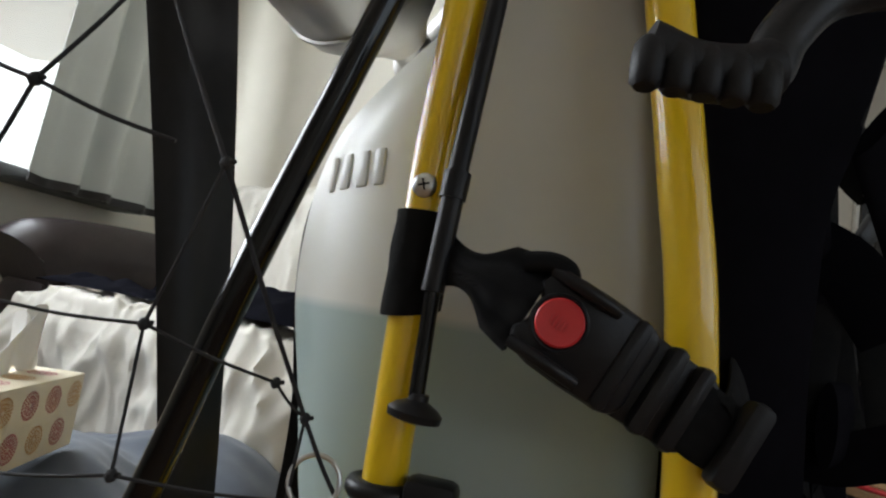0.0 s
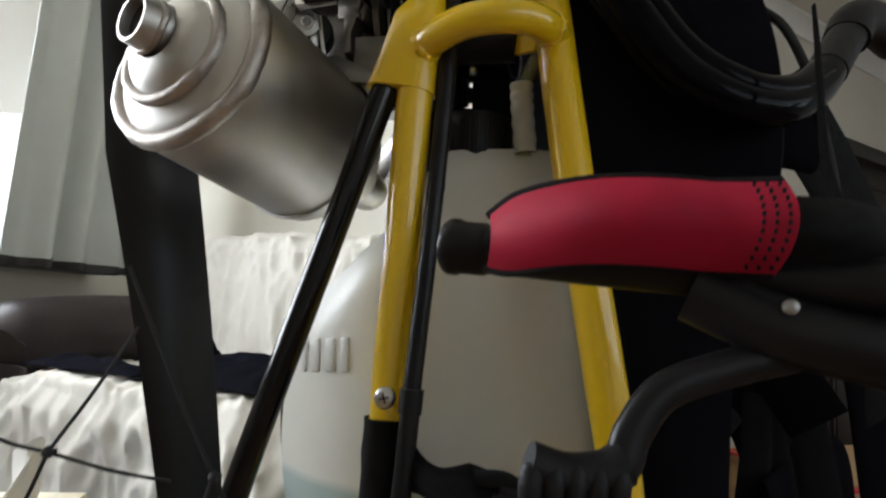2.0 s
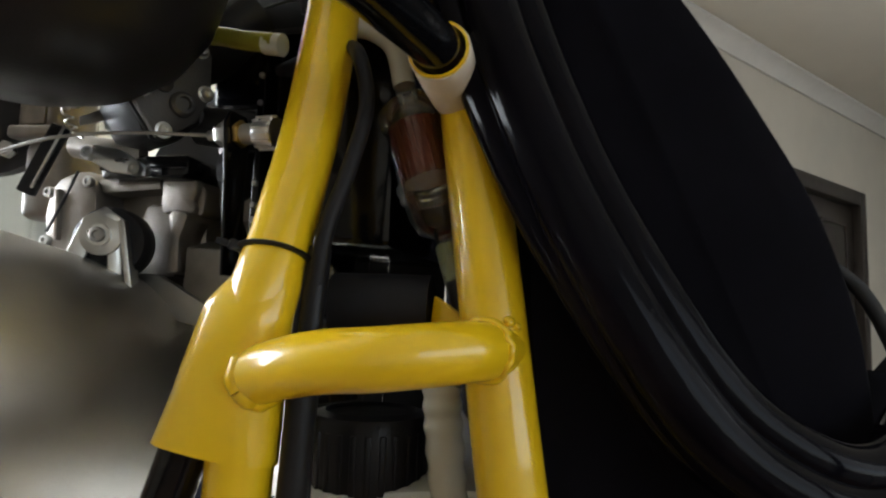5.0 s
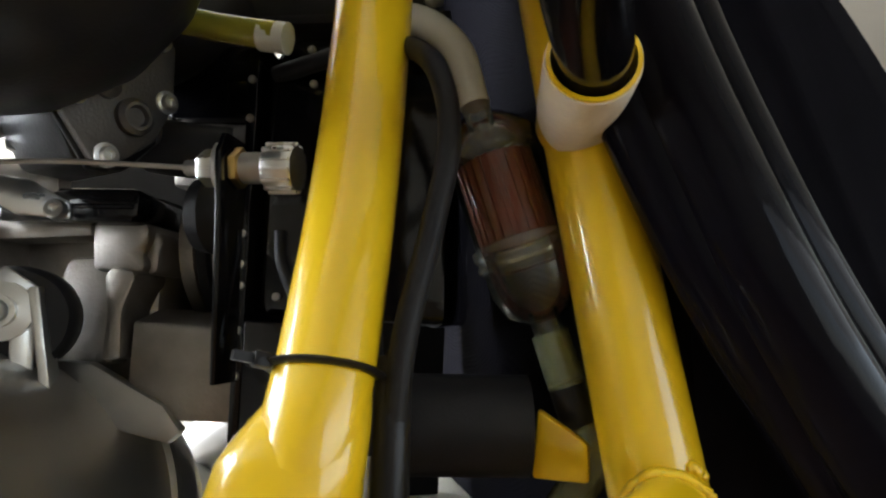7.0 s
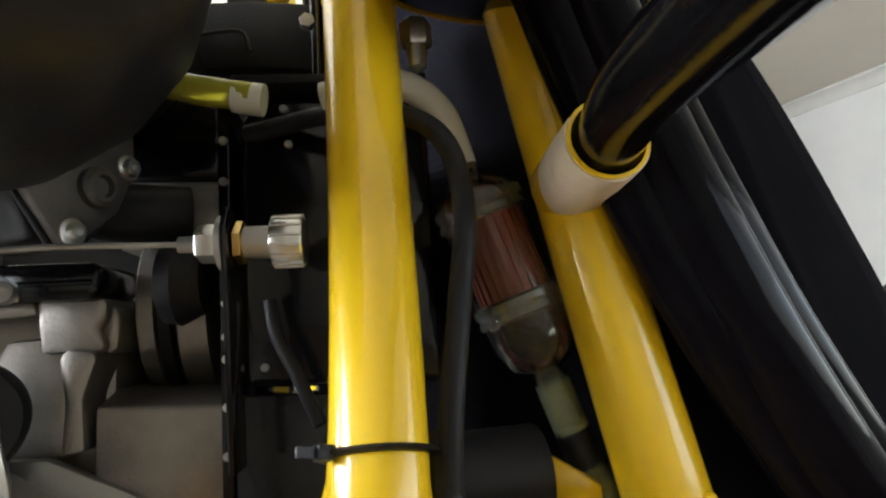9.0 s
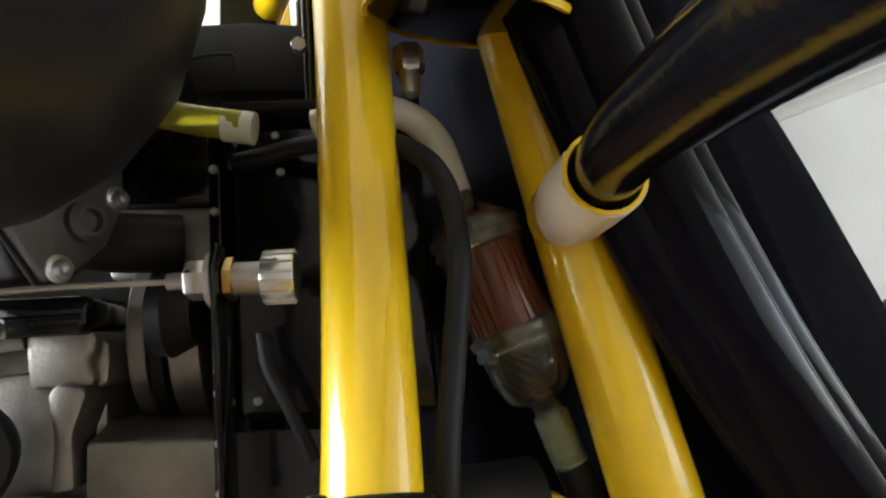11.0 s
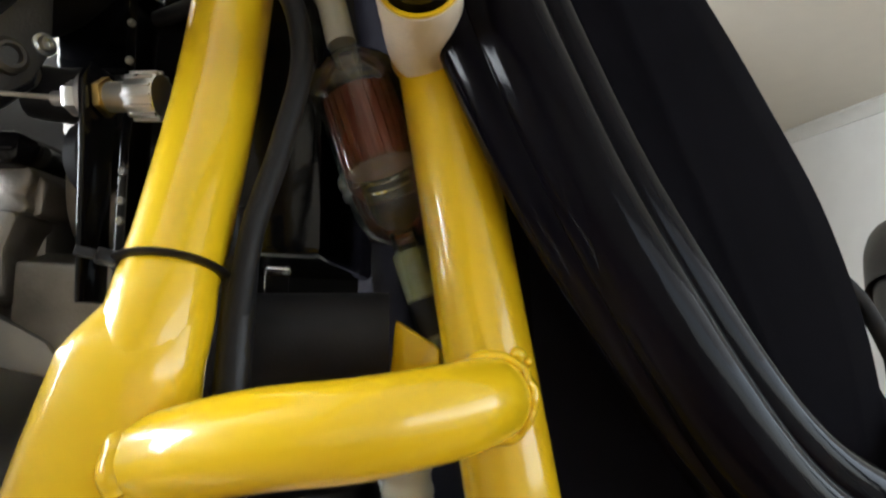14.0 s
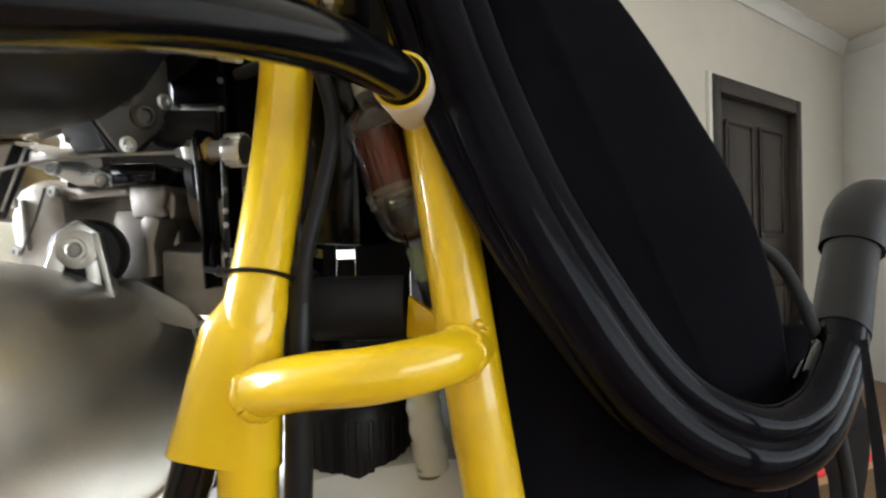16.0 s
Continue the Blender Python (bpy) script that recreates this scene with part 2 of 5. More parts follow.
def lathe(profile, origin, axis, n=32, cap=True):
    """Turns (radius, height) pairs round an axis."""
    o, d = vec(origin), vec(axis).normalized()
    s = d.orthogonal().normalized()
    t = d.cross(s)
    bm = bmesh.new()
    rings = [[bm.verts.new(o + d * h + (s * math.cos(a) + t * math.sin(a)) * max(r, 1e-5))
              for a in [2 * math.pi * k / n for k in range(n)]] for r, h in profile]
    for a, b in zip(rings, rings[1:]):
        for k in range(n):
            bm.faces.new((a[k], a[(k + 1) % n], b[(k + 1) % n], b[k]))
    if cap:
        bm.faces.new(rings[0][::-1])
        bm.faces.new(rings[-1])
    return bm


def basis(origin, x, y):
    """A frame at origin with its x along x and its y towards y."""
    x = vec(x).normalized()
    z = x.cross(vec(y)).normalized()
    y = z.cross(x)
    return Matrix.Translation(vec(origin)) @ Matrix((x, y, z)).transposed().to_4x4()


def box(size, m=None, bevel=0.0, segments=2, taper=1.0):
    """A bevelled box round the origin of the frame m."""
    bm = bmesh.new()
    bmesh.ops.create_cube(bm, size=1.0)
    for v in bm.verts:
        k = taper if v.co.z > 0 else 1.0
        v.co = Vector((v.co.x * size[0] * k, v.co.y * size[1] * k, v.co.z * size[2]))
    if bevel:
        bmesh.ops.bevel(bm, geom=bm.edges[:], offset=bevel, segments=segments, affect="EDGES", profile=0.5)
    if m is not None:
        bm.transform(m)
    return bm


def plate(outline, thick, m, bevel=0.0):
    """A flat piece of the given outline (in x, y of the frame m), thick in z."""
    bm = bmesh.new()
    f = bm.faces.new([bm.verts.new((x, y, -thick / 2)) for x, y in outline])
    g = bmesh.ops.extrude_face_region(bm, geom=[f])
    bmesh.ops.translate(bm, vec=(0, 0, thick), verts=[v for v in g["geom"] if isinstance(v, bmesh.types.BMVert)])
    bmesh.ops.recalc_face_normals(bm, faces=bm.faces[:])
    if bevel:
        bmesh.ops.bevel(bm, geom=bm.edges[:], offset=bevel, segments=2, affect="EDGES", profile=0.5)
    bm.transform(m)
    return bm


def grid(fn, nu, nv, thick=0.0):
    """A sheet fn(u, v), u and v from 0 to 1, with thickness."""
    bm = bmesh.new()
    vs = [[bm.verts.new(vec(fn(i / nu, j / nv))) for j in range(nv + 1)] for i in range(nu + 1)]
    for i in range(nu):
        for j in range(nv):
            bm.faces.new((vs[i][j], vs[i + 1][j], vs[i + 1][j + 1], vs[i][j + 1]))
    if thick:
        bmesh.ops.recalc_face_normals(bm, faces=bm.faces[:])
        bmesh.ops.solidify(bm, geom=bm.faces[:], thickness=thick)
    return bm


def join(*parts_):
    out = bmesh.new()
    for bm in parts_:
        me = bpy.data.meshes.new("tmp")
        bm.to_mesh(me)
        bm.free()
        out.from_mesh(me)
        bpy.data.meshes.remove(me)
    return out


def thing(name, label, category, base, group=""):
    ob = new(name)
    ob.location = base
    ob.empty_display_size = 0.05
    return tagged(ob, label, category, group)


def link_mesh(name, bm, mat, angle=38):
    bmesh.ops.recalc_face_normals(bm, faces=bm.faces[:])
    limit = radians(angle)
    for f in bm.faces:
        f.smooth = True
    for e in bm.edges:
        if len(e.link_faces) == 2:
            e.smooth = e.calc_face_angle(0) < limit
    me = bpy.data.meshes.new(name)
    bm.to_mesh(me)
    bm.free()
    me.materials.append(mat)
    return new(name, me)


def part(name, bm, mat, parent, label="", angle=38):
    """One mesh of its own under a thing or a part."""
    ob = link_mesh(name, bm, mat, angle)
    ob.parent = parent
    if parent.type == "EMPTY":
        ob.matrix_parent_inverse = Matrix.Translation(parent.location).inverted()
    return tagged(ob, label)


def whole(name, bm, mat, label, category, group="", kind="", angle=38):
    """A thing that is one mesh."""
    return tagged(link_mesh(name, bm, mat, angle), label, category, group, kind)


def hexagon(origin, axis, r, h):
    return lathe([(r * 0.9, 0), (r, h * 0.12), (r, h * 0.88), (r * 0.9, h)], origin, axis, 6)


def bolt_head(origin, axis, r, h):
    return lathe([(r, 0), (r, h * 0.75), (r * 0.85, h), (r * 0.5, h), (r * 0.45, h * 0.45), (0.0002, h * 0.45)], origin, axis, 18)


# ---- room ----
CEIL = 2.26
K, K2 = Vector((-1.33, 2.88, 0)), Vector((0.60, 1.98, 0))
D, E_, F_ = Vector((3.32, 0.6, 0)), Vector((0.9, -3.05, 0)), Vector((-3.15, -3.08, 0))
WA = (F_ - K).normalized()          # along the window wall, away from the sofa's corner
UA = Vector((-WA.y, WA.x, 0))        # into the room from that wall
if UA.dot(Vector((0, 0, 0)) - K) < 0:
    UA = -UA


def wall_piece(p, q, z0, z1, thick=0.14):
    """A slab from p to q whose room side lies on that line."""
    d = (q - p).normalized()
    n = Vector((-d.y, d.x, 0))
    if n.dot(Vector((0.5, 0.5, 0)) - p) > 0:
        n = -n
    mid = (p + q) / 2 + n * thick / 2
    return box(((q - p).length, thick, z1 - z0), basis(mid + Vector((0, 0, (z0 + z1) / 2)), d, n), 0.0)


def setting(name, bm, mat, label, category):
    return whole(name, bm, mat, label, category, kind="structure")


S0, S1, WZ0, WZ1 = 0.55, 2.75, 0.93, 2.02
wa = lambda s: K + WA * s
setting("wall_west", join(wall_piece(K, F_, 0, WZ0), wall_piece(K, F_, WZ1, CEIL), wall_piece(K, wa(S0), WZ0, WZ1),
                          wall_piece(wa(S1), F_, WZ0, WZ1)), WALL, "beige painted wall with a wide window opening", "wall")
setting("wall_north", wall_piece(K, K2, 0, CEIL), WALL, "beige painted wall behind the sofa", "wall")
DL, DR, DTOP = Vector((1.75, 2.71, 0)), Vector((2.71, 3.30, 0)), 1.77
DD = (DR - DL).normalized()
DN = Vector((DD.y, -DD.x, 0))        # into the room
WB0 = DL - DD * 1.36
setting("wall_northeast", join(wall_piece(WB0, DL, 0, CEIL), wall_piece(DL, DR, DTOP, CEIL), wall_piece(DR, DL + DD * 3.05, 0, CEIL)), WALL,
        "beige painted wall round the dark door", "wall")
CC = DL + DD * 1.98
setting("wall_east", wall_piece(CC, D, 0, CEIL), WHITE_WALL, "white painted wall", "wall")
WS = (E_ - D).normalized()
NS = Vector((WS.y, -WS.x, 0))
if NS.dot(D) < 0:
    NS = -NS                         # out of the room
ws = lambda s: D + WS * s
T0, T1 = 0.5, 3.9
setting("wall_southeast", join(wall_piece(D, E_, 0, WZ0), wall_piece(D, E_, WZ1, CEIL), wall_piece(D, ws(T0), WZ0, WZ1), wall_piece(ws(T1), E_, WZ0, WZ1)), WHITE_WALL,
        "white painted wall out of view with an opening for the added window", "wall")
setting("wall_south", wall_piece(E_, F_, 0, CEIL), WALL, "beige painted wall", "wall")
setting("ceiling", box((10, 8.4, 0.12), pose(1, 0.6, CEIL + 0.06)), CEILING, "cream painted ceiling", "ceiling")
floor = setting("floor", box((10, 8.4, 0.1), pose(1, 0.6, -0.055)), WOOD_FLOOR, "brown wooden plank floor", "floor")
for nm, a, b in (("trim_1", WB0, CC), ("trim_2", CC, D)):
    d = (b - a).normalized()
    n = Vector((d.y, -d.x, 0))
    if n.dot(Vector((0.5, 0.5, 0)) - a) < 0:
        n = -n
    prof = [(0, 0), (0.07, 0), (0.07, -0.012), (0.045, -0.02), (0.02, -0.05), (0.012, -0.075), (0, -0.075)]
    bm = bmesh.new()
    ends = [[bm.verts.new(e + n * (x + 0.003) + Vector((0, 0, CEIL - 0.002 + z))) for x, z in prof] for e in (a, b)]
    for i in range(len(prof)):
        j = (i + 1) % len(prof)
        bm.faces.new((ends[0][i], ends[0][j], ends[1][j], ends[1][i]))
    bm.faces.new(ends[0]), bm.faces.new(ends[1])
    setting(nm, bm, FRAME_WHITE, "white plaster cornice along the ceiling", "cornice")

# window in the west wall
window = tagged(new("window_1"), "wide white-framed window full of daylight", "window", kind="structure")
window.location = wa(S0) + Vector((0, 0, WZ0))
NW = -UA


def window_bar(p, q, w, dep):
    d = (q - p).normalized()
    return box(((q - p).length, dep, w), basis((p + q) / 2 + NW * 0.07, d, NW if abs(d.z) < 0.5 else NW), 0.004)


zz = lambda s, z: wa(s) + Vector((0, 0, z))
for a, b in ((zz(S0, WZ0 + 0.025), zz(S1, WZ0 + 0.025)), (zz(S0, WZ1 - 0.025), zz(S1, WZ1 - 0.025))):
    part("window_frame", window_bar(a, b, 0.05, 0.06), FRAME_WHITE, window)
for s in (S0 + 0.025, (S0 + S1) / 2, S1 - 0.025):
    part("window_frame", window_bar(zz(s, WZ0 + 0.05), zz(s, WZ1 - 0.05), 0.05, 0.06), FRAME_WHITE, window)
for a, b in ((S0 + 0.05, (S0 + S1) / 2 - 0.025), ((S0 + S1) / 2 + 0.025, S1 - 0.05)):
    pane = part("pane", box((b - a, 0.005, WZ1 - WZ0 - 0.1), basis(zz((a + b) / 2, (WZ0 + WZ1) / 2) + NW * 0.07, WA, NW)), GLASS, window)
    pane.visible_shadow = False
part("window_sill", box((S1 - S0 + 0.2, 0.16, 0.05), basis(zz((S0 + S1) / 2, WZ0 - 0.03) + UA * 0.082, WA, UA), 0.008), SILL, window,
     "dark wooden window sill")
window_lamp(zz((S0 + S1) / 2, (WZ0 + WZ1) / 2) + NW * 0.02, zz((S0 + S1) / 2, (WZ0 + WZ1) / 2) + UA, S1 - S0 - 0.1, WZ1 - WZ0 - 0.1, 80, (0.86, 0.93, 1.0))

# added window out of view, only there to carry a fill lamp
added_window = tagged(new("added_window"), "added white-framed window out of view, lighting the far walls", "window", kind="structure")
added_window.location = ws(T0) + Vector((0, 0, WZ0))
for z in (WZ0 + 0.025, WZ1 - 0.025):
    part("window_frame", box((T1 - T0, 0.06, 0.05), basis((ws(T0) + ws(T1)) / 2 + NS * 0.07 + Vector((0, 0, z)), WS, NS), 0.004), FRAME_WHITE, added_window)
for t in (T0 + 0.025, (T0 + T1) / 2, T1 - 0.025):
    part("window_frame", box((0.05, 0.06, WZ1 - WZ0 - 0.1), basis(ws(t) + NS * 0.07 + Vector((0, 0, (WZ0 + WZ1) / 2)), WS, NS), 0.004), FRAME_WHITE, added_window)
mid2 = (ws(T0) + ws(T1)) / 2 + NS * 0.02 + Vector((0, 0, (WZ0 + WZ1) / 2))
# added fill lamp that brightens the east wall, door wall and ceiling
window_lamp(mid2, mid2 - NS, T1 - T0 - 0.1, WZ1 - WZ0 - 0.1, 13, (0.88, 0.94, 1.0))

# the sky's glow outside the window
glow = bpy.data.materials.new("overcast_sky")
glow.use_nodes = True
gb = glow.node_tree.nodes["Principled BSDF"]
gb.inputs["Base Color"].default_value = (0, 0, 0, 1)
gb.inputs["Emission Color"].default_value = (0.95, 0.98, 1.0, 1)
gb.inputs["Emission Strength"].default_value = 1.6
backdrop = setting("backdrop", box((14, 0.05, 9), basis(zz(1.6, 1.5) + NW * 3.0, WA, NW)), glow, "bright overcast sky outside the window", "sky")
backdrop.visible_shadow = False


def curtain():
    """Pleated hanging at the sofa's end of the window, with a dark hem."""
    root = thing("curtain", "pale grey pleated curtain with a dark bottom hem", "curtain", wa(0.7) + UA * 0.12)

    def fold(u, v):
        s = 0.36 + 0.64 * u
        off = 0.20 + 0.030 * math.sin(u * 2 * math.pi * 4.2 + 0.4) + 0.012 * math.sin(u * 37)
        return wa(s - 0.05 * v) + UA * off + Vector((0, 0, 0.905 + (CEIL - 0.09 - 0.905) * v))
    part("drape", grid(fold, 90, 12, 0.003), CURTAIN, root)

    def hem(u, v):
        p = fold(u, 0)
        return Vector((p.x, p.y, 0.878 + 0.03 * v)) + UA * 0.004
    part("hem", grid(hem, 90, 1, 0.006), SILL, root, "dark hem of the curtain")
    part("rod", tube([wa(0.3) + UA * 0.2 + Vector((0, 0, CEIL - 0.08)), wa(2.9) + UA * 0.2 + Vector((0, 0, CEIL - 0.08))], 0.012), SILL, root)


curtain()


def panelled_door():
    door = tagged(new("door_1"), "dark stained panelled wooden door with brass lock", "door", kind="structure")
    door.location = DL
    w = (DR - DL).length
    at = lambda a, z, out=0.0: DL + DD * a + DN * out + Vector((0, 0, z))
    part("leaf", box((w - 0.16, 0.04, DTOP - 0.09), basis(at(w / 2, (DTOP - 0.08) / 2, -0.04), DD, DN), 0.002), DARK_WOOD, door)
    for a in (0.04, w - 0.04):
        part("jamb", box((0.08, 0.17, DTOP), basis(at(a, DTOP / 2, -0.06), DD, DN), 0.006), DARK_WOOD, door)
    part("head", box((w - 0.16, 0.17, 0.08), basis(at(w / 2, DTOP - 0.04, -0.06), DD, DN), 0.006), DARK_WOOD, door)
    part("casing", box((0.03, 0.018, DTOP + 0.02), basis(at(-0.018, DTOP / 2, 0.01), DD, DN), 0.004), FRAME_WHITE, door, "pale edge of the door casing")
    for a0, a1 in ((0.2, w / 2 - 0.05), (w / 2 + 0.05, w - 0.2)):
        for z0, z1 in ((0.15, 0.72), (0.98, DTOP - 0.2)):
            mid = at((a0 + a1) / 2, (z0 + z1) / 2, -0.018)
            part("panel", box((a1 - a0 - 0.05, 0.02, z1 - z0 - 0.05), basis(mid, DD, DN), 0.009), DARK_WOOD, door)
            frame_m = [box((a1 - a0, 0.012, 0.02), basis(at((a0 + a1) / 2, z, -0.014), DD, DN), 0.004) for z in (z0, z1)]
            frame_m += [box((0.02, 0.012, z1 - z0), basis(at(a, (z0 + z1) / 2, -0.014), DD, DN), 0.004) for a in (a0, a1)]
            part("moulding", join(*frame_m), DARK_WOOD, door)
    kn = part("knob", lathe([(0.028, 0), (0.028, 0.006), (0.01, 0.012), (0.01, 0.04), (0.024, 0.05), (0.027, 0.065), (0.02, 0.078), (0.001, 0.08)],
                            at(0.17, 0.84, -0.018), DN, 24), BRASS, door, "round brass knob")
    part("deadbolt", join(box((0.05, 0.012, 0.07), basis(at(0.15, 1.06, -0.014), DD, DN), 0.004),
                          lathe([(0.016, 0), (0.016, 0.012), (0.012, 0.016)], at(0.15, 1.06, -0.01), DN, 20)), BRASS, door, "brass deadbolt plate")


panelled_door()

# ---- sofa ----
FL = Vector((-1.20, 1.72, 0))
SU, SV = Vector((0.906, -0.423, 0)), Vector((0.423, 0.906, 0))
sp = lambda a, b, z: FL + SU * a + SV * b + Vector((0, 0, z))
sm = lambda a, b, z: basis(sp(a, b, z), SU, SV)


def sofa():
    root = thing("sofa", "dark brown leather sofa under a white throw", "sofa", sp(0.65, 0.4, 0))
    part("base", box((1.30, 0.80, 0.26), sm(0.645, 0.42, 0.19), 0.03), LEATHER, root)
    part("seat_cushion", box((1.29, 0.62, 0.18), sm(0.645, 0.33, 0.41), 0.05, 3), LEATHER, root)
    part("backrest", box((1.29, 0.16, 0.66), sm(0.645, 0.77, 0.62), 0.06, 3), LEATHER, root)
    for a in (-0.14, 1.43):
        arm = tube([sp(a, 0.02, 0.60), sp(a, 0.1, 0.64), sp(a, 0.45, 0.66), sp(a, 0.85, 0.64)], 0.135, 28, 8)
        part("armrest", join(arm, box((0.24, 0.84, 0.5), sm(a, 0.44, 0.33), 0.04)), LEATHER, root, "padded dark brown leather armrest")
    for a in (0.05, 1.24):
        for b in (0.08, 0.76):
            part("foot", box((0.06, 0.06, 0.07), sm(a, b, 0.035), 0.006), DARK_WOOD, root)


sofa()


def throw():
    """White sheet: from the hem up over the seat and the back, with folds."""
    prof = [(-0.07, 0.05), (-0.065, 0.3), (-0.05, 0.47), (0.0, 0.525), (0.3, 0.53), (0.57, 0.525), (0.615, 0.58), (0.63, 0.85), (0.66, 1.0),
            (0.74, 1.04), (0.83, 1.0), (0.87, 0.8)]
    line = curve_points([(0, b, z) for b, z in prof], 10)

    def cloth(u, v):
        i = min(int(v * (len(line) - 1)), len(line) - 2)
        w = v * (len(line) - 1) - i
        p = line[i].lerp(line[i + 1], w)
        a = -0.02 + 1.33 * u
        ridge = lambda x, y, z: (1 - min(1, 2.2 * abs(noise.noise((x, y, z))))) ** 2
        d = 0.022 * noise.noise((a * 4.0, p.y * 3 + p.z * 3.0, 1)) + 0.014 * ridge(a * 6 + p.z * 3 + p.y * 2, p.y * 3 - p.z * 2, 7)
        d += 0.012 * ridge(a * 11 - p.y * 9, p.z * 7 + a * 3, 3) + 0.009 * ridge(a * 22 + p.y * 12, p.y * 16 + p.z * 9, 5)
        hang = max(0.0, 0.45 - p.z) if p.y < 0.1 else 0.0
        d += hang * 0.09 * math.sin(a * 22 + 2 * noise.noise((a * 4, 0, 2)))
        back = p.y > 0.58
        n = Vector((0, -1, 0.25)) if (back or p.z < 0.48) else Vector((0, -0.3, 1))
        return sp(a, p.y + d * n.y * 1.3, p.z + d * n.z * 1.3 + 0.012)
    whole("throw", grid(cloth, 150, 120, 0.002), SHEET, "crumpled white cotton throw covering the sofa", "throw", angle=80)

    def corner(u, v):
        a = -0.27 + 0.3 * u
        b = 0.50 + 0.32 * v
        z = 0.56 + 0.34 * u * u * (0.6 + 0.4 * v) + 0.03 * noise.noise((u * 6, v * 5, 4)) + 0.25 * max(0, 0.5 - u) * 0.9
        return sp(a, b, z + 0.05)
    whole("throw", grid(corner, 30, 24, 0.002), SHEET, "bunched corner of the white throw over the armrest", "throw", angle=80)


throw()


def clothes(name, a, b, la, lb, h, seed, label):
    def heap(u, v):
        x, y = 2 * u - 1, 2 * v - 1
        r = max(0.0, 1 - abs(x) ** 2.5) * max(0.0, 1 - abs(y) ** 2.2)
        z = h * r ** 0.7 * (0.65 + 0.6 * abs(noise.noise((u * 5 + seed, v * 3, seed))) + 0.10 * noise.noise((u * 11, v * 8, seed)))
        wob = 0.25 * noise.noise((u * 3, v * 2, seed + 5))
        return sp(a + la * (x / 2 + wob * 0.1), b + lb * (y / 2 + wob * 0.5), 0.588 + max(z, -0.01))
    whole(name, grid(heap, 50, 26, 0.004), DARK_CLOTH, label, "clothing", angle=80)


clothes("trousers", 0.25, 0.04, 0.46, 0.12, 0.036, 2.0, "crumpled dark navy trousers lying on the throw")
clothes("jacket", 0.80, 0.08, 0.56, 0.24, 0.095, 6.0, "crumpled black jacket lying on the throw")
clothes("shirt", 0.24, 0.36, 0.24, 0.18, 0.15, 9.0, "small black garment bunched on the throw")


# ---- near the window: blanket heap and tissue box ----
def blanket():
    def heap(u, v):
        x, y = 2 * u - 1, 2 * v - 1
        r = max(0.0, 1 - abs(x) ** 4) * max(0.0, 1 - abs(y) ** 4)
        z = 0.37 * r ** 0.35
        z += r * (0.035 * noise.noise((u * 4, v * 3, 2)) + 0.022 * math.sin(u * 10 + v * 16 + 3 * noise.noise((u * 3, v * 3, 8))) + 0.010 * noise.noise((u * 18, v * 14, 3)))
        return (-0.70 + 0.52 * x, 0.92 + 0.40 * y + 0.06 * x, max(z, 0.002))
    whole("blanket", grid(heap, 90, 70, 0.003), BLANKET, "heaped grey-blue striped blanket on the floor", "blanket", angle=80)


blanket()


def tissue_box():
    root = thing("tissue_box", "flower-printed card tissue box with a tissue pulled up", "tissue box", (-0.57, 0.80, 0.395))
    x = Vector((-0.503, 0.86, 0)) - Vector((-0.48, 0.666, 0))
    y = Vector((-0.656, 0.968, 0)) - Vector((-0.503, 0.86, 0))
    x.normalize()
    y = (y - x * y.dot(x)).normalized()
    mid = Vector((-0.503, 0.86, 0.448)) - x * 0.115 + y * 0.06
    carton = part("carton", box((0.23, 0.12, 0.10), basis(mid, x, y), 0.002), CARD, root)
    z = Vector((0, 0, 1))
    faces = ((-y, x, z, 0.060, 0.23, 0.10), (x, y, z, 0.115, 0.12, 0.10), (z, x, y, 0.050, 0.23, 0.12), (y, x, z, 0.060, 0.23, 0.10), (-x, y, z, 0.115, 0.12, 0.10))
    for n, a, b, out_, la, lb in faces:
        count = 8 if la > 0.2 else 4
        for k in range(count):
            o = mid + n * (out_ + 0.0006) + a * la * ((k + 0.5) / count - 0.5) * 0.92 + b * lb * (0.24 if k % 2 else -0.22)
            bm = bmesh.new()
            for ring, petals in ((0.005, 10), (0.010, 18), (0.0155, 26)):
                for j in range(petals):
                    w = 2 * math.pi * (j + 0.3 * ring * 100) / petals
                    d, e = a * math.cos(w) + b * math.sin(w), b * math.cos(w) - a * math.sin(w)
                    if max(abs((o - mid + d * (ring + 0.005)).dot(a)) / la, abs((o - mid + d * (ring + 0.005)).dot(b)) / lb) > 0.49:
                        continue
                    bm.faces.new([bm.verts.new(o + d * (ring + r) + e * h) for r, h in ((-0.003, 0.0), (0.0012, 0.0015), (0.0028, 0.0), (0.0012, -0.0015))])
            part("printed_blossom", bm, PRINT_OCHRE if k % 3 == 1 else PRINT_RED, carton)

    def tissue(u, v):
        t = 2 * u - 1
        w = 0.055 * (1 - 0.5 * v)
        return mid + x * (t * w + 0.035 + 0.02 * v) + y * (0.012 * math.sin(t * 5 + v * 3) * (0.3 + v)) + Vector((0, 0, 0.048 + 0.085 * v * (1 - 0.35 * t * t) + 0.01 * math.sin(t * 7)))
    part("tissue", grid(tissue, 24, 12, 0.0008), PAPER, root, "crumpled white paper tissue", 80)


tissue_box()


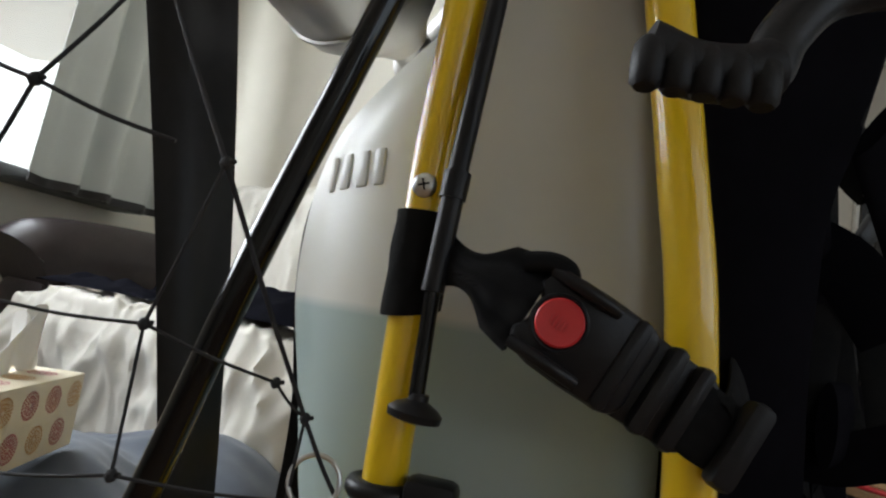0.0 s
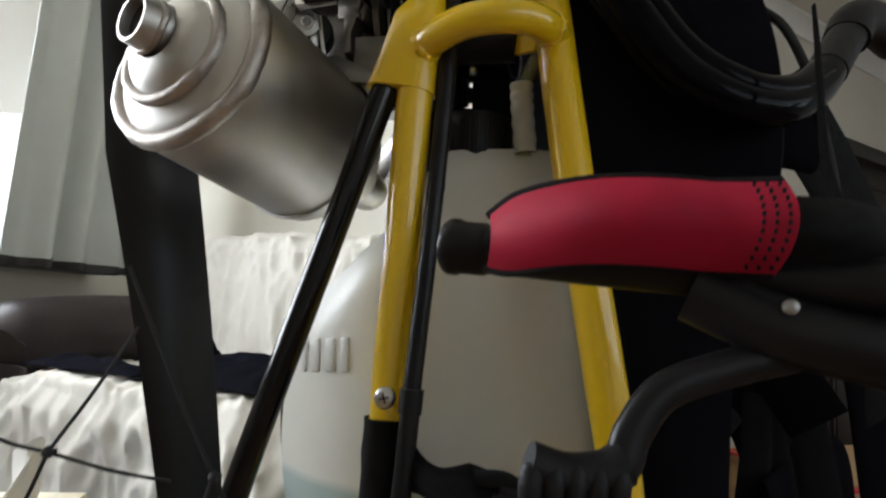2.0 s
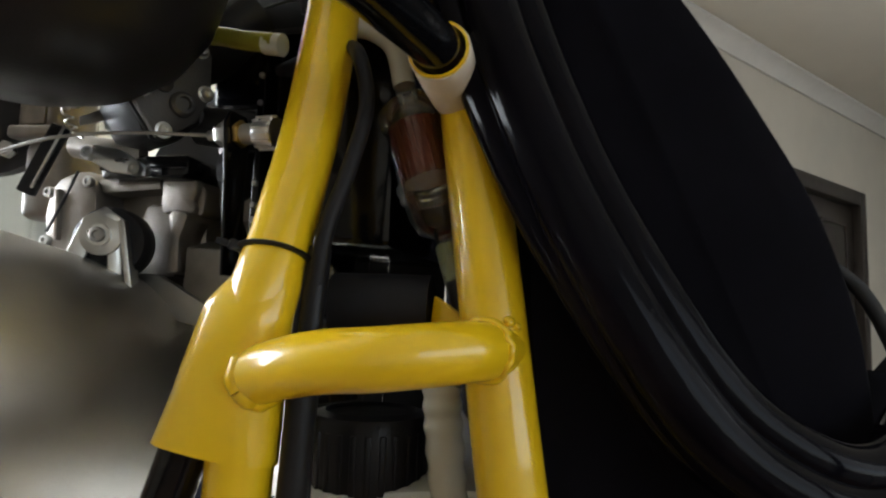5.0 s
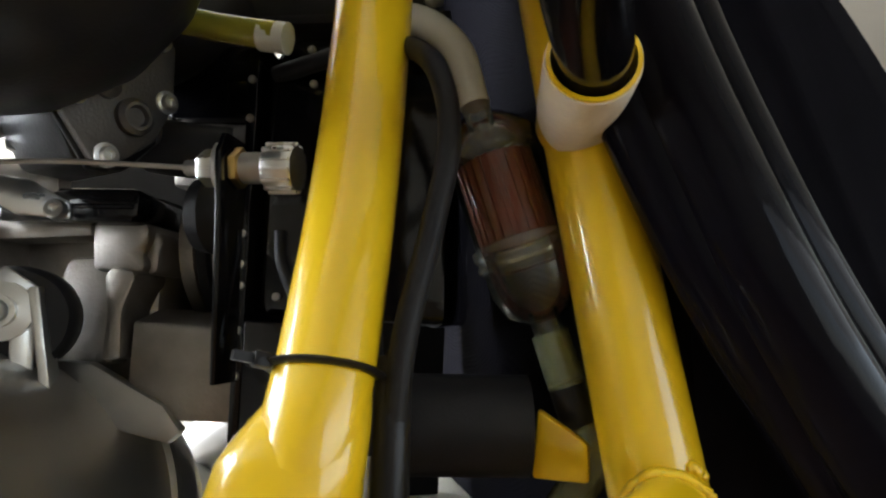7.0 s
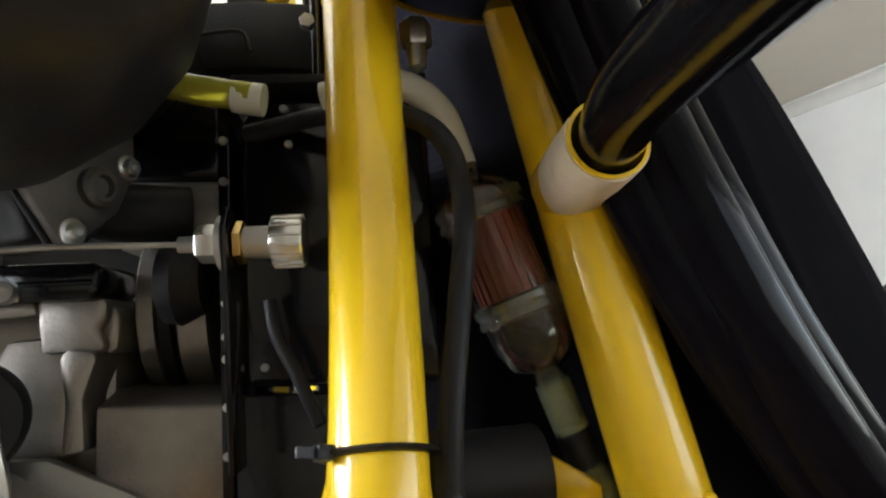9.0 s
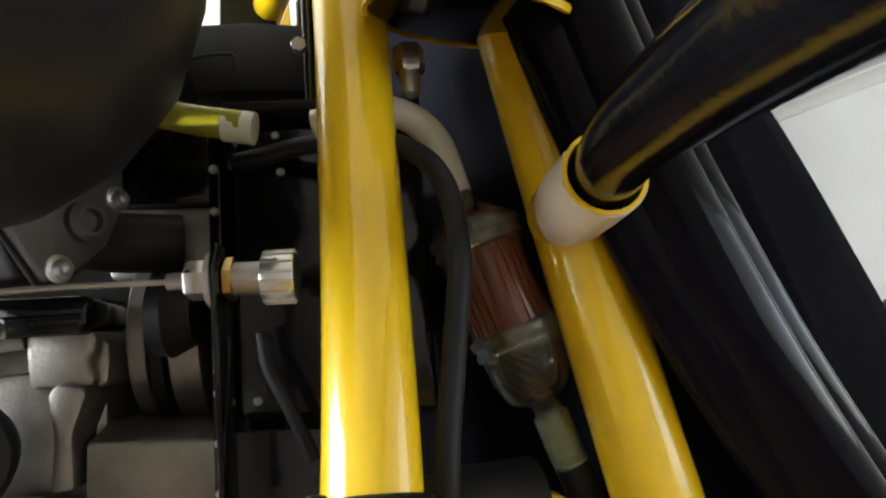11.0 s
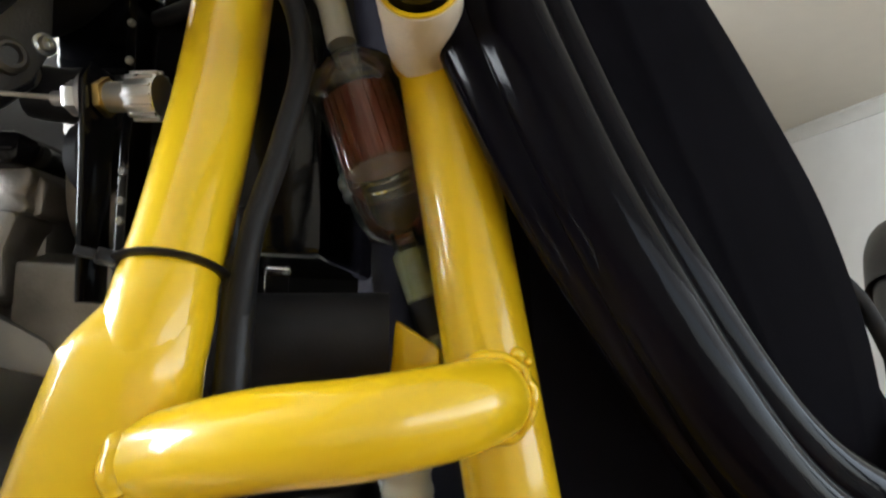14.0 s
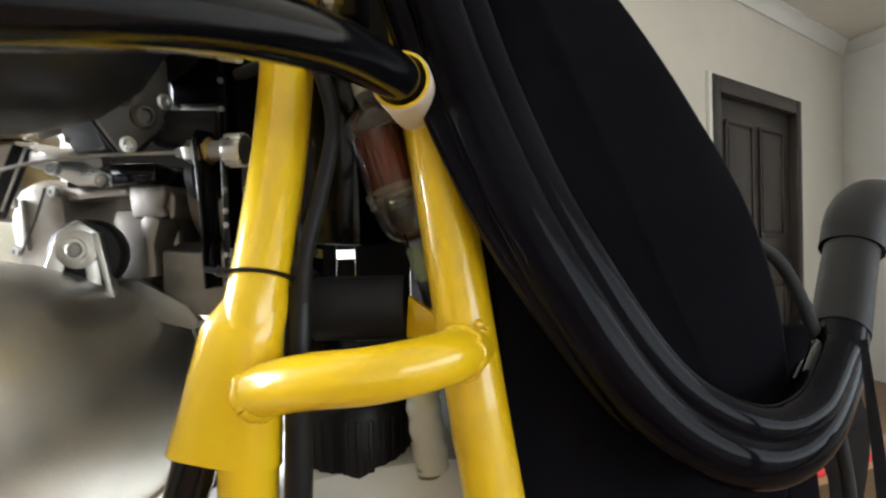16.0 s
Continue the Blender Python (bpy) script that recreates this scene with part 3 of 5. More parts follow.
def side_table():
    root = thing("side_table", "low light-wood side table with a red edge", "table", (1.25, 1.45, 0))
    x, y = Vector((0.96, 0.28, 0)).normalized(), Vector((-0.28, 0.96, 0)).normalized()
    o = Vector((0.93, 1.27, 0)) + x * 0.3 + y * 0.2
    part("top", box((0.6, 0.4, 0.03), basis(o + Vector((0, 0, 0.435)), x, y), 0.005), TABLE_WOOD, root)
    part("edge_band", box((0.606, 0.406, 0.008), basis(o + Vector((0, 0, 0.446)), x, y), 0.002), RED_PLASTIC, root, "red painted edge")
    part("inlay", box((0.57, 0.37, 0.004), basis(o + Vector((0, 0, 0.4525)), x, y), 0.001), TABLE_WOOD, root)
    for a in (-0.27, 0.27):
        for b in (-0.17, 0.17):
            part("leg", box((0.04, 0.04, 0.42), basis(o + x * a + y * b + Vector((0, 0, 0.21)), x, y), 0.004), TABLE_WOOD, root)


side_table()


# ---- paramotor ----
pm = thing("paramotor", "yellow-framed paramotor with engine, cloudy fuel tank and black harness", "paramotor", (0.05, 0.52, 0))
TR = 0.0133
L_LINE = [(-0.026, 0.357, 0.02), (-0.026, 0.357, 0.573), (-0.028, 0.357, 0.73), (-0.025, 0.355, 0.82), (-0.022, 0.350, 0.93), (-0.0185, 0.348, 1.0),
          (-0.0120, 0.3605, 1.04), (-0.0045, 0.380, 1.1), (0.003, 0.402, 1.2), (0.011, 0.424, 1.3), (0.020, 0.450, 1.42)]
R_LINE = [(0.142, 0.322, 0.02), (0.138, 0.325, 0.50), (0.128, 0.327, 0.665), (0.1135, 0.329, 0.757), (0.0958, 0.333, 0.86), (0.0832, 0.341, 0.95), (0.0778, 0.349, 1.0),
          (0.0724, 0.3575, 1.05), (0.0666, 0.3655, 1.1), (0.0558, 0.381, 1.2), (0.045, 0.396, 1.3), (0.033, 0.414, 1.42)]
YC = 0.56
far = lambda pts: [(x, 2 * YC - y, z) for x, y, z in pts]
part("front_tube", tube(L_LINE, TR, 24, 6), YELLOW, pm, "glossy yellow frame tube")
part("rear_tube", tube(R_LINE, 0.0139, 24, 6), YELLOW, pm, "glossy yellow frame tube")
part("front_tube", tube(far(L_LINE), TR, 16, 4), YELLOW, pm)
part("rear_tube", tube(far(R_LINE), TR, 16, 4), YELLOW, pm)
CROSS = [(-0.0225, 0.3505, 0.975), (-0.0085, 0.3330, 0.981), (0.010, 0.3190, 0.986), (0.030, 0.3125, 0.988), (0.050, 0.3150, 0.990), (0.066, 0.3255, 0.991), (0.0795, 0.3440, 0.990)]
part("socket_gusset", tube([(0.0745, 0.3640, 1.108), (0.0735, 0.3690, 1.135), (0.0690, 0.3770, 1.172)], 0.0088, 18, 6, flat=0.9), YELLOW, pm, "yellow stiffener beside the tube")
part("cross_tube", tube(CROSS, 0.0115, 24, 8), YELLOW, pm)
part("cross_tube", tube(far(CROSS), 0.0115, 16, 6), YELLOW, pm)
for z in (0.03, 1.28):
    for src in (L_LINE, R_LINE):
        near_ = min(src, key=lambda p: abs(p[2] - z))
        part("cross_member", tube([near_, (near_[0], 2 * YC - near_[1], near_[2])], 0.011, 16), YELLOW, pm)
part("foot_tube", tube([(-0.05, 0.36, 0.40), (-0.075, 0.42, 0.47), (-0.085, 0.55, 0.50), (-0.075, 0.68, 0.47), (-0.05, 0.75, 0.40)], 0.012, 16), YELLOW, pm)


def weld_ring(centre, axis, r, seed, thick=0.0022):
    """Uneven bead where two tubes meet, under the paint."""
    d = vec(axis).normalized()
    s = d.orthogonal().normalized()
    t = d.cross(s)
    rnd = random.Random(seed)
    pts = []
    for k in range(29):
        a = 2 * math.pi * k / 28
        pts.append(vec(centre) + (s * math.cos(a) + t * math.sin(a)) * (r + rnd.uniform(-0.0005, 0.0005)) + d * rnd.uniform(-0.0009, 0.0009))
    pts[-1] = pts[0]
    return tube(pts, thick, 10, 3)


part("weld_bead", weld_ring((-0.0145, 0.3400, 0.9785), (1, -1.15, 0.35), 0.0098, 5, 0.0038), YELLOW, pm, "lumpy painted weld", 80)
part("weld_bead", weld_ring((0.0715, 0.3320, 0.991), (1, 1.3, 0), 0.0114, 2, 0.0017), YELLOW, pm, "", 70)
for dx, dy, z, r in ((0.004, -0.0125, 1.0025, 0.0026), (0.0075, -0.0105, 1.0005, 0.0021)):
    c = vec((0.0775 + dx, 0.3480 + dy, z))
    part("weld_lump", lathe([(r * 0.2, -r * 0.8), (r * 0.8, -r * 0.5), (r, 0), (r * 0.8, r * 0.5), (r * 0.2, r * 0.8)], c, (0.3, -0.5, 0.8), 12), YELLOW, pm, "", 80)


def along(pts, z):
    """Place on a line of points at height z."""
    rows_ = sorted(pts, key=lambda p: p[2])
    for p, q in zip(rows_, rows_[1:]):
        if p[2] <= z <= q[2]:
            return vec(p).lerp(vec(q), (z - p[2]) / (q[2] - p[2]))
    return vec(rows_[0] if z < rows_[0][2] else rows_[-1])


def gusset():
    """Sheet folded round the front tube and the cage strut, closing to the tube at the top."""
    strut = [(-0.0150, 0.3545, 1.022), (-0.0272, 0.3505, 1.006), (-0.0345, 0.351, 0.982), (-0.0445, 0.353, 0.947)]
    bm = bmesh.new()
    rings = []
    n = 40
    for k in range(19):
        z = 0.947 + (1.022 - 0.947) * k / 18
        a, b = along(L_LINE, z), along(strut, z)
        close = max(0.0, (z - 1.012) / 0.010)
        ra, rb = TR + 0.0010 - 0.0012 * close, 0.0122 - 0.0010 * close
        pts = []
        for c, r in ((a, ra), (b, rb)):
            for m in range(n):
                w = 2 * math.pi * m / n
                pts.append((c.x + r * math.cos(w), c.y + r * math.sin(w)))
        mid = (a + b) / 2
        ring = []
        for m in range(n):
            w = 2 * math.pi * m / n
            d = (math.cos(w), math.sin(w))
            far_ = max((p[0] - mid.x) * d[0] + (p[1] - mid.y) * d[1] for p in pts)
            ring.append((d, far_))
        outline = []
        for m in range(n):
            (d0, h0), (d1, h1) = ring[m], ring[(m + 1) % n]
            det = d0[0] * d1[1] - d0[1] * d1[0]
            outline.append((mid.x + (h0 * d1[1] - h1 * d0[1]) / det, mid.y + (d0[0] * h1 - d1[0] * h0) / det))
        tilt = 0.16 * max(0.0, 1 - k / 6)
        rings.append([bm.verts.new((x, y, z - (x + 0.03) * tilt)) for x, y in outline])
    for a, b in zip(rings, rings[1:]):
        for m in range(n):
            bm.faces.new((a[m], a[(m + 1) % n], b[(m + 1) % n], b[m]))
    bm.faces.new(rings[0][::-1]), bm.faces.new(rings[-1])
    return bm


part("gusset", gusset(), YELLOW, pm, "folded yellow gusset round tube and strut", 50)
part("cage_strut", tube([(-0.041, 0.3525, 0.958), (-0.073, 0.357, 0.85), (-0.126, 0.36, 0.675), (-0.160, 0.362, 0.545), (-0.2, 0.365, 0.40)], 0.0098, 20, 6), BLACK_GLOSS, pm,
     "glossy black cage strut")


def zip_tie(centre, axis, r, head_dir, parent):
    d = vec(axis).normalized()
    h = vec(head_dir)
    h = (h - d * h.dot(d)).normalized()
    t = d.cross(h)
    pts = [vec(centre) + (h * math.cos(a) + t * math.sin(a)) * r for a in [2 * math.pi * k / 24 for k in range(25)]]
    band = part("zip_tie", tube(pts, 0.0022, 8, 1, flat=0.45, up=axis), BLACK_SATIN, parent, "black plastic zip tie")
    part("zip_head", join(box((0.005, 0.004, 0.004), basis(vec(centre) + h * (r + 0.0025), h, d), 0.0008),
                          box((0.006, 0.0025, 0.0012), basis(vec(centre) + h * (r + 0.007), h, d))), BLACK_SATIN, band)


zip_tie((-0.0142, 0.3555, 1.026), (0.13, 0.30, 1), TR + 0.001, (-1, -0.35, 0), pm)

# screw in the front tube
screw = part("screw", lathe([(0.0075, 0), (0.0075, 0.0012), (0.006, 0.003), (0.003, 0.0038), (0.0001, 0.004)], (-0.030, 0.3445, 0.73), (-0.15, -1, 0), 28), STEEL, pm,
             "shiny cross-head screw")
# black cross on the head, the shade of its recess put in as colour
sa = basis((-0.0305, 0.3406, 0.73), (1, -0.15, 0.3), (0, 0, 1))
part("slot", join(box((0.007, 0.0012, 0.0008), sa @ pose(0, 0, 0)), box((0.0012, 0.007, 0.0008), sa @ pose(0, 0, 0))), RUBBER, screw)

# ---- fuel tank ----
TANK_X = [(-0.03, 0.415), (-0.080, 0.49), (-0.107, 0.58), (-0.131, 0.66), (-0.130, 0.735), (-0.112, 0.785), (-0.071, 0.828), (-0.031, 0.868), (-0.010, 0.905), (0.004, 0.921),
          (0.088, 0.925), (0.102, 0.912), (0.118, 0.85), (0.138, 0.70), (0.146, 0.52), (0.12, 0.43), (0.06, 0.405)]


def bow(x):
    """How far the tank's flank falls back behind its front."""
    return 5.0 * max(0.0, -0.005 - x) ** 2


def tank_shape(shrink, ztop, y0, y1):
    """Side outline carried across, with rounded flanks; cut off at ztop."""
    n = 12
    cx = 0.01
    line = [(p.x, p.y) for p in curve_points([(x, z, 0) for x, z in TANK_X + TANK_X[:1]], 5)][:-1]
    bm = bmesh.new()
    rings = []
    for k in range(n + 1):
        u = k / n
        e = 1 - (abs(2 * u - 1)) ** 7
        inset = shrink + 0.030 * (1 - e ** 0.5) if e > 0 else shrink + 0.030
        y = y0 + (y1 - y0) * (0.5 - 0.5 * math.cos(math.pi * u))
        ring = []
        for x, z in line:
            c = Vector((cx, 0, 0.68))
            v = Vector((x, 0, z)) - c
            v = v * (1 - inset / v.length)
            ring.append(bm.verts.new((c.x + v.x, y, min(c.z + v.z, ztop))))
        rings.append(ring)
    m = len(line)
    for a, b in zip(rings, rings[1:]):
        for k in range(m):
            bm.faces.new((a[k], a[(k + 1) % m], b[(k + 1) % m], b[k]))
    for first, turn in ((rings[0], False), (rings[-1], True)):
        mid = sum((v.co for v in first), Vector()) / m
        last = first
        for step in range(1, 9):
            nxt = [bm.verts.new(v.co.lerp(mid, step / 9)) for v in first]
            for k in range(m):
                quad = (last[k], nxt[k], nxt[(k + 1) % m], last[(k + 1) % m])
                bm.faces.new(quad[::-1] if turn else quad)
            last = nxt
        bm.faces.new(last[::-1] if turn else last)
    for v in bm.verts:
        v.co.y += bow(v.co.x) * (1 if v.co.y < YC else -1)
    bmesh.ops.recalc_face_normals(bm, faces=bm.faces)
    return bm


tank = part("fuel_tank", tank_shape(0.0, 2.0, 0.388, 0.70), TANK, pm, "milky white plastic fuel tank, half full", 60)
part("fuel", tank_shape(0.006, 0.652, 0.395, 0.693), FUEL, tank, "blue-green two-stroke fuel", 60)
# raised mark moulded into the flank: plain blocks the size of its letters
for k, (x, w) in enumerate(((-0.106, 0.006), (-0.0945, 0.011), (-0.0805, 0.011), (-0.0675, 0.009))):
    part("raised_mark", box((w, 0.006, 0.027), basis((x, 0.3898 + bow(x), 0.748 + 0.0015 * k), (1, -10 * (-0.005 - x), 0.10), (10 * (-0.005 - x), 1, 0)), 0.0016), TANK, tank)
CAPC = (0.027, 0.424, 0.913)
cap_ = part("tank_cap", lathe([(0.030, -0.004), (0.0315, 0.0), (0.0315, 0.034), (0.0295, 0.039), (0.024, 0.0405), (0.0225, 0.0385), (0.0001, 0.0385)], CAPC, (0, 0, 1), 40), BLACK_SATIN, tank,
            "black ribbed plastic tank cap")
for k in range(28):
    a = 2 * math.pi * k / 28
    part("rib", box((0.0018, 0.0032, 0.028), pose(CAPC[0] + 0.0312 * math.cos(a), CAPC[1] + 0.0312 * math.sin(a), CAPC[2] + 0.0185, 0, 0, math.degrees(a)), 0.0007), BLACK_SATIN, cap_)
part("strap", tube([(-0.118, 0.55, 0.42), (-0.118, 0.55, 0.55), (-0.1345, 0.55, 0.66), (-0.1345, 0.55, 0.74), (-0.108, 0.55, 0.80)], 0.014, 12, 6, flat=0.12, up=(0, 1, 0)), WEBBING, tank)

# ---- harness ----
SEAT = [(0.152, 0.36), (0.148, 0.55), (0.139, 0.66), (0.125, 0.76), (0.107, 0.86), (0.094, 0.97), (0.088, 1.10), (0.070, 1.30), (0.084, 1.31), (0.101, 1.235), (0.141, 1.180), (0.173, 1.140), (0.202, 1.098),
        (0.230, 1.050), (0.248, 0.990), (0.250, 0.91), (0.230, 0.81), (0.214, 0.74), (0.212, 0.62), (0.222, 0.50), (0.245, 0.40), (0.235, 0.34)]


def pad(y0, y1):
    line = [(p.x, p.y) for p in curve_points([(x, z, 0) for x, z in SEAT + SEAT[:1]], 6)][:-1]
    bm = bmesh.new()
    rings = []
    n = 14
    for k in range(n + 1):
        u = k / n
        e = 1 - abs(2 * u - 1) ** 8
        inset = 0.022 * (1 - max(e, 0) ** 0.5)
        y = y0 + (y1 - y0) * (0.5 - 0.5 * math.cos(math.pi * u))
        ring = []
        for x, z in line:
            c = Vector((0.18 if z < 0.95 else 0.18 - 0.33 * (z - 0.95), 0, min(max(z, 0.45), 1.2)))
            v = Vector((x, 0, z)) - c
            v = v * (1 - inset / max(v.length, 0.03))
            w = 0.004 * noise.noise((x * 14, y * 14, z * 14))
            ring.append(bm.verts.new((c.x + v.x + w, y + w, c.z + v.z)))
        rings.append(ring)
    m = len(line)
    for a, b in zip(rings, rings[1:]):
        for k in range(m):
            bm.faces.new((a[k], a[(k + 1) % m], b[(k + 1) % m], b[k]))
    bm.faces.new(rings[0]), bm.faces.new(rings[-1][::-1])
    return bm


har = thing("harness", "black padded paraglider harness strapped to the yellow frame", "harness", (0.2, 0.56, 0))
part("back_pad", pad(0.347, 0.78), FABRIC, har, "thick black fabric back pad", 60)
part("piping", tube([(x - 0.004, 0.356, z) for x, z in SEAT[8:17]], 0.003, 10, 6), WEBBING, har)


def strap(pts, w, parent, label="", up=(0, 1, 0), mat=None, name="strap"):
    return part(name, tube(pts, w, 12, 8, flat=0.10, up=up), mat or WEBBING, parent, label)


part("side_sleeve", tube([(0.225, 0.400, 0.945), (0.262, 0.392, 0.950), (0.300, 0.40, 0.948)], 0.034, 16, 6, flat=0.35, up=(0, 1, 0)), FABRIC, har, "padded black side sleeve")
strap([(0.26, 0.50, 0.98), (0.36, 0.62, 0.93), (0.47, 0.78, 0.86), (0.50, 0.80, 0.62), (0.44, 0.7, 0.42)], 0.022, har, "black webbing leg strap")
strap([(0.28, 0.46, 0.90), (0.40, 0.70, 1.02), (0.52, 0.80, 0.98), (0.55, 0.82, 0.72), (0.50, 0.8, 0.50)], 0.020, har)
strap([(0.24, 0.5, 0.66), (0.38, 0.68, 0.70), (0.47, 0.78, 0.70), (0.52, 0.80, 0.58), (0.42, 0.72, 0.45)], 0.024, har)
strap([(0.25, 0.52, 0.52), (0.37, 0.66, 0.56), (0.46, 0.76, 0.52), (0.50, 0.8, 0.38)], 0.026, har)
for p in ((0.485, 0.775, 0.60), (0.535, 0.80, 0.86)):
    part("adjuster", box((0.045, 0.012, 0.03), basis(p, (0.5, 0.2, 0.8), (-0.4, 0.9, 0)), 0.004), BLACK_SATIN, har, "black plastic strap adjuster")
for k, pts in enumerate(([(0.27, 0.50, 0.78), (0.38, 0.66, 0.70), (0.47, 0.76, 0.56), (0.46, 0.74, 0.36)], [(0.30, 0.48, 0.62), (0.44, 0.64, 0.62), (0.56, 0.76, 0.60), (0.60, 0.80, 0.40)],
                         [(0.31, 0.46, 0.86), (0.46, 0.62, 0.80), (0.60, 0.78, 0.76), (0.66, 0.82, 0.50)])):
    part("leg_pad", tube(pts, 0.034, 16, 8, flat=0.22, up=(0.3, 1, 0)), FABRIC, har, "padded black leg strap")
part("seat_board", box((0.34, 0.40, 0.04), pose(0.42, 0.6, 0.33, 0, 12, 0), 0.015), FABRIC, har)
for y in (0.45, 0.75):
    part("leg", tube([(0.26, y, 0.36), (0.30, y, 0.02)], 0.011), BLACK_GLOSS, har)

strap([(0.316, 0.56, 0.779), (0.345, 0.54, 0.755), (0.377, 0.52, 0.699)], 0.029, har, up=(0.25, 1, 0.1), mat=FABRIC)
strap([(0.334, 0.55, 0.722), (0.321, 0.53, 0.67), (0.304, 0.51, 0.62)], 0.0145, har, up=(0.25, 1, 0.1), mat=WEBBING)
strap([(0.358, 0.57, 0.716), (0.355, 0.55, 0.654), (0.354, 0.53, 0.605)], 0.012, har, up=(0.25, 1, 0.1), mat=WEBBING)
strap([(0.331, 0.56, 0.878), (0.342, 0.54, 0.84), (0.349, 0.52, 0.817)], 0.013, har, up=(0.25, 1, 0.1), mat=WEBBING)
strap([(0.312, 0.55, 0.587), (0.342, 0.53, 0.589), (0.379, 0.51, 0.607)], 0.022, har, up=(0.25, 1, 0.1), mat=FABRIC)
strap([(0.399, 0.58, 0.712), (0.4, 0.56, 0.65), (0.4, 0.54, 0.575)], 0.018, har, up=(0.25, 1, 0.1), mat=WEBBING)
part("strap_ring", join(lathe([(0.006, -0.002), (0.008, 0), (0.006, 0.002), (0.0045, 0), (0.006, -0.002)], (0.346, 0.52, 0.822), (0.3, -1, 0.2), 20, False)), STEEL, har, "small steel ring")

# hooked black bar in front of the pad, two tubes side by side
HOOK = [(0.044, 0.352, 1.24), (0.068, 0.340, 1.14), (0.090, 0.331, 1.075), (0.114, 0.325, 1.025), (0.152, 0.318, 0.966), (0.192, 0.316, 0.940), (0.230, 0.325, 0.940), (0.266, 0.345, 0.962),
        (0.296, 0.369, 0.995), (0.326, 0.394, 1.030)]
bar_ = thing("swing_bar", "glossy black hooked swing bar in front of the harness", "swing bar", (0.2, 0.32, 0.93))
part("main_tube", tube(HOOK, 0.0135, 28, 8), BAR_BLACK, bar_)
part("side_tube", tube([(x + 0.013 - 0.006 * k / 7, y + 0.004, z + 0.008 + 0.006 * k / 7) for k, (x, y, z) in enumerate(HOOK[:8])], 0.0115, 24, 8), BAR_BLACK, bar_)
part("side_tube", tube([(x - 0.012 + 0.012 * k / 7, y + 0.006 + 0.004 * k / 7, z - 0.007 + 0.008 * k / 7) for k, (x, y, z) in enumerate(HOOK[:8])], 0.0105, 20, 8), BAR_BLACK, bar_)
part("grip", tube([(0.286, 0.361, 0.983), (0.306, 0.378, 1.007), (0.327, 0.395, 1.031)], 0.0145, 20, 6), RUBBER, bar_, "matt black foam grip")
part("grip_end", tube([(0.324, 0.393, 1.026), (0.334, 0.400, 1.043), (0.350, 0.409, 1.052), (0.372, 0.421, 1.053), (0.398, 0.435, 1.048)], 0.0172, 20, 6), RUBBER, bar_, "rounded foam end")
part("cord_clip", lathe([(0.0045, -0.006), (0.0055, -0.004), (0.0055, 0.004), (0.0045, 0.006)], (0.2745, 0.36, 0.97), (0.1, 0, -1), 14), BLACK_SATIN, bar_)
part("cord", tube([(0.236, 0.37, 1.038), (0.256, 0.365, 1.020), (0.270, 0.36, 0.985), (0.278, 0.36, 0.955), (0.291, 0.36, 0.887), (0.30, 0.37, 0.80)], 0.0035, 10, 8), CORD, bar_, "braided black cord")
strap([(0.30, 0.42, 0.97), (0.36, 0.46, 0.92), (0.44, 0.52, 0.84), (0.50, 0.6, 0.7)], 0.030, har)

# ---- underarm bar with taped mouth ----
tip_ = Vector((0.049, 0.327, 1.108))
way_ = Vector((-0.30, -0.87, 0.10)).normalized()
ARM = [tip_ - way_ * 0.026, tip_, (0.0330, 0.300, 1.1085), (0.0145, 0.265, 1.1050), (-0.011, 0.225, 1.0970), (-0.044, 0.18, 1.0835), (-0.076, 0.14, 1.0705), (-0.128, 0.07, 1.05), (-0.178, -0.005, 1.033)]
arm_ = thing("arm_bar", "glossy black tube with taped end beside the yellow frame", "bar", tip_)
part("bar_tube", tube(ARM, 0.0098, 28, 6), BLACK_GLOSS, arm_)
part("socket", lathe([(0.0112, 0.0), (0.0124, 0.0), (0.0124, 0.0405), (0.0112, 0.0405), (0.0112, 0.002)], tip_ - way_ * 0.040, way_, 32, False), YELLOW, arm_, "yellow tube mouth")


def tape_wrap():
    d = way_
    s = Vector((0.3, -0.5, -0.9))
    s = (s - d * s.dot(d)).normalized()
    t = d.cross(s)
    o = tip_ - d * 0.031

    def f(u, v):
        a = (u - 0.5) * 5.2
        back = 0.006 * math.cos(a) + 0.002 * noise.noise((u * 9, 0, 3))
        r = 0.0128 + 0.0004 * noise.noise((u * 12, v * 6, 1))
        h = -back + (0.0305 + back) * v
        return o + d * h + (s * math.cos(a) + t * math.sin(a)) * r
    part("tape", grid(f, 40, 10, 0.0006), TAPE, arm_, "creased cream masking tape", 70)


tape_wrap()

# ---- throttle ----
th = thing("throttle", "black throttle grip with red hand strap and brake lever", "throttle", (0.08, 0.16, 0.70))
GA, GB = Vector((0.006, 0.225, 0.822)), Vector((0.20, 0.135, 0.803))
gd = (GB - GA).normalized()
part("grip_tube", tube([GA + gd * 0.018, GB], 0.0115, 24), BLACK_SATIN, th)
part("grip_cap", lathe([(0.0128, 0.0), (0.014, 0.002), (0.014, 0.006), (0.0128, 0.008), (0.0128, 0.02), (0.0118, 0.022)], GA, gd, 32), BLACK_SATIN, th)


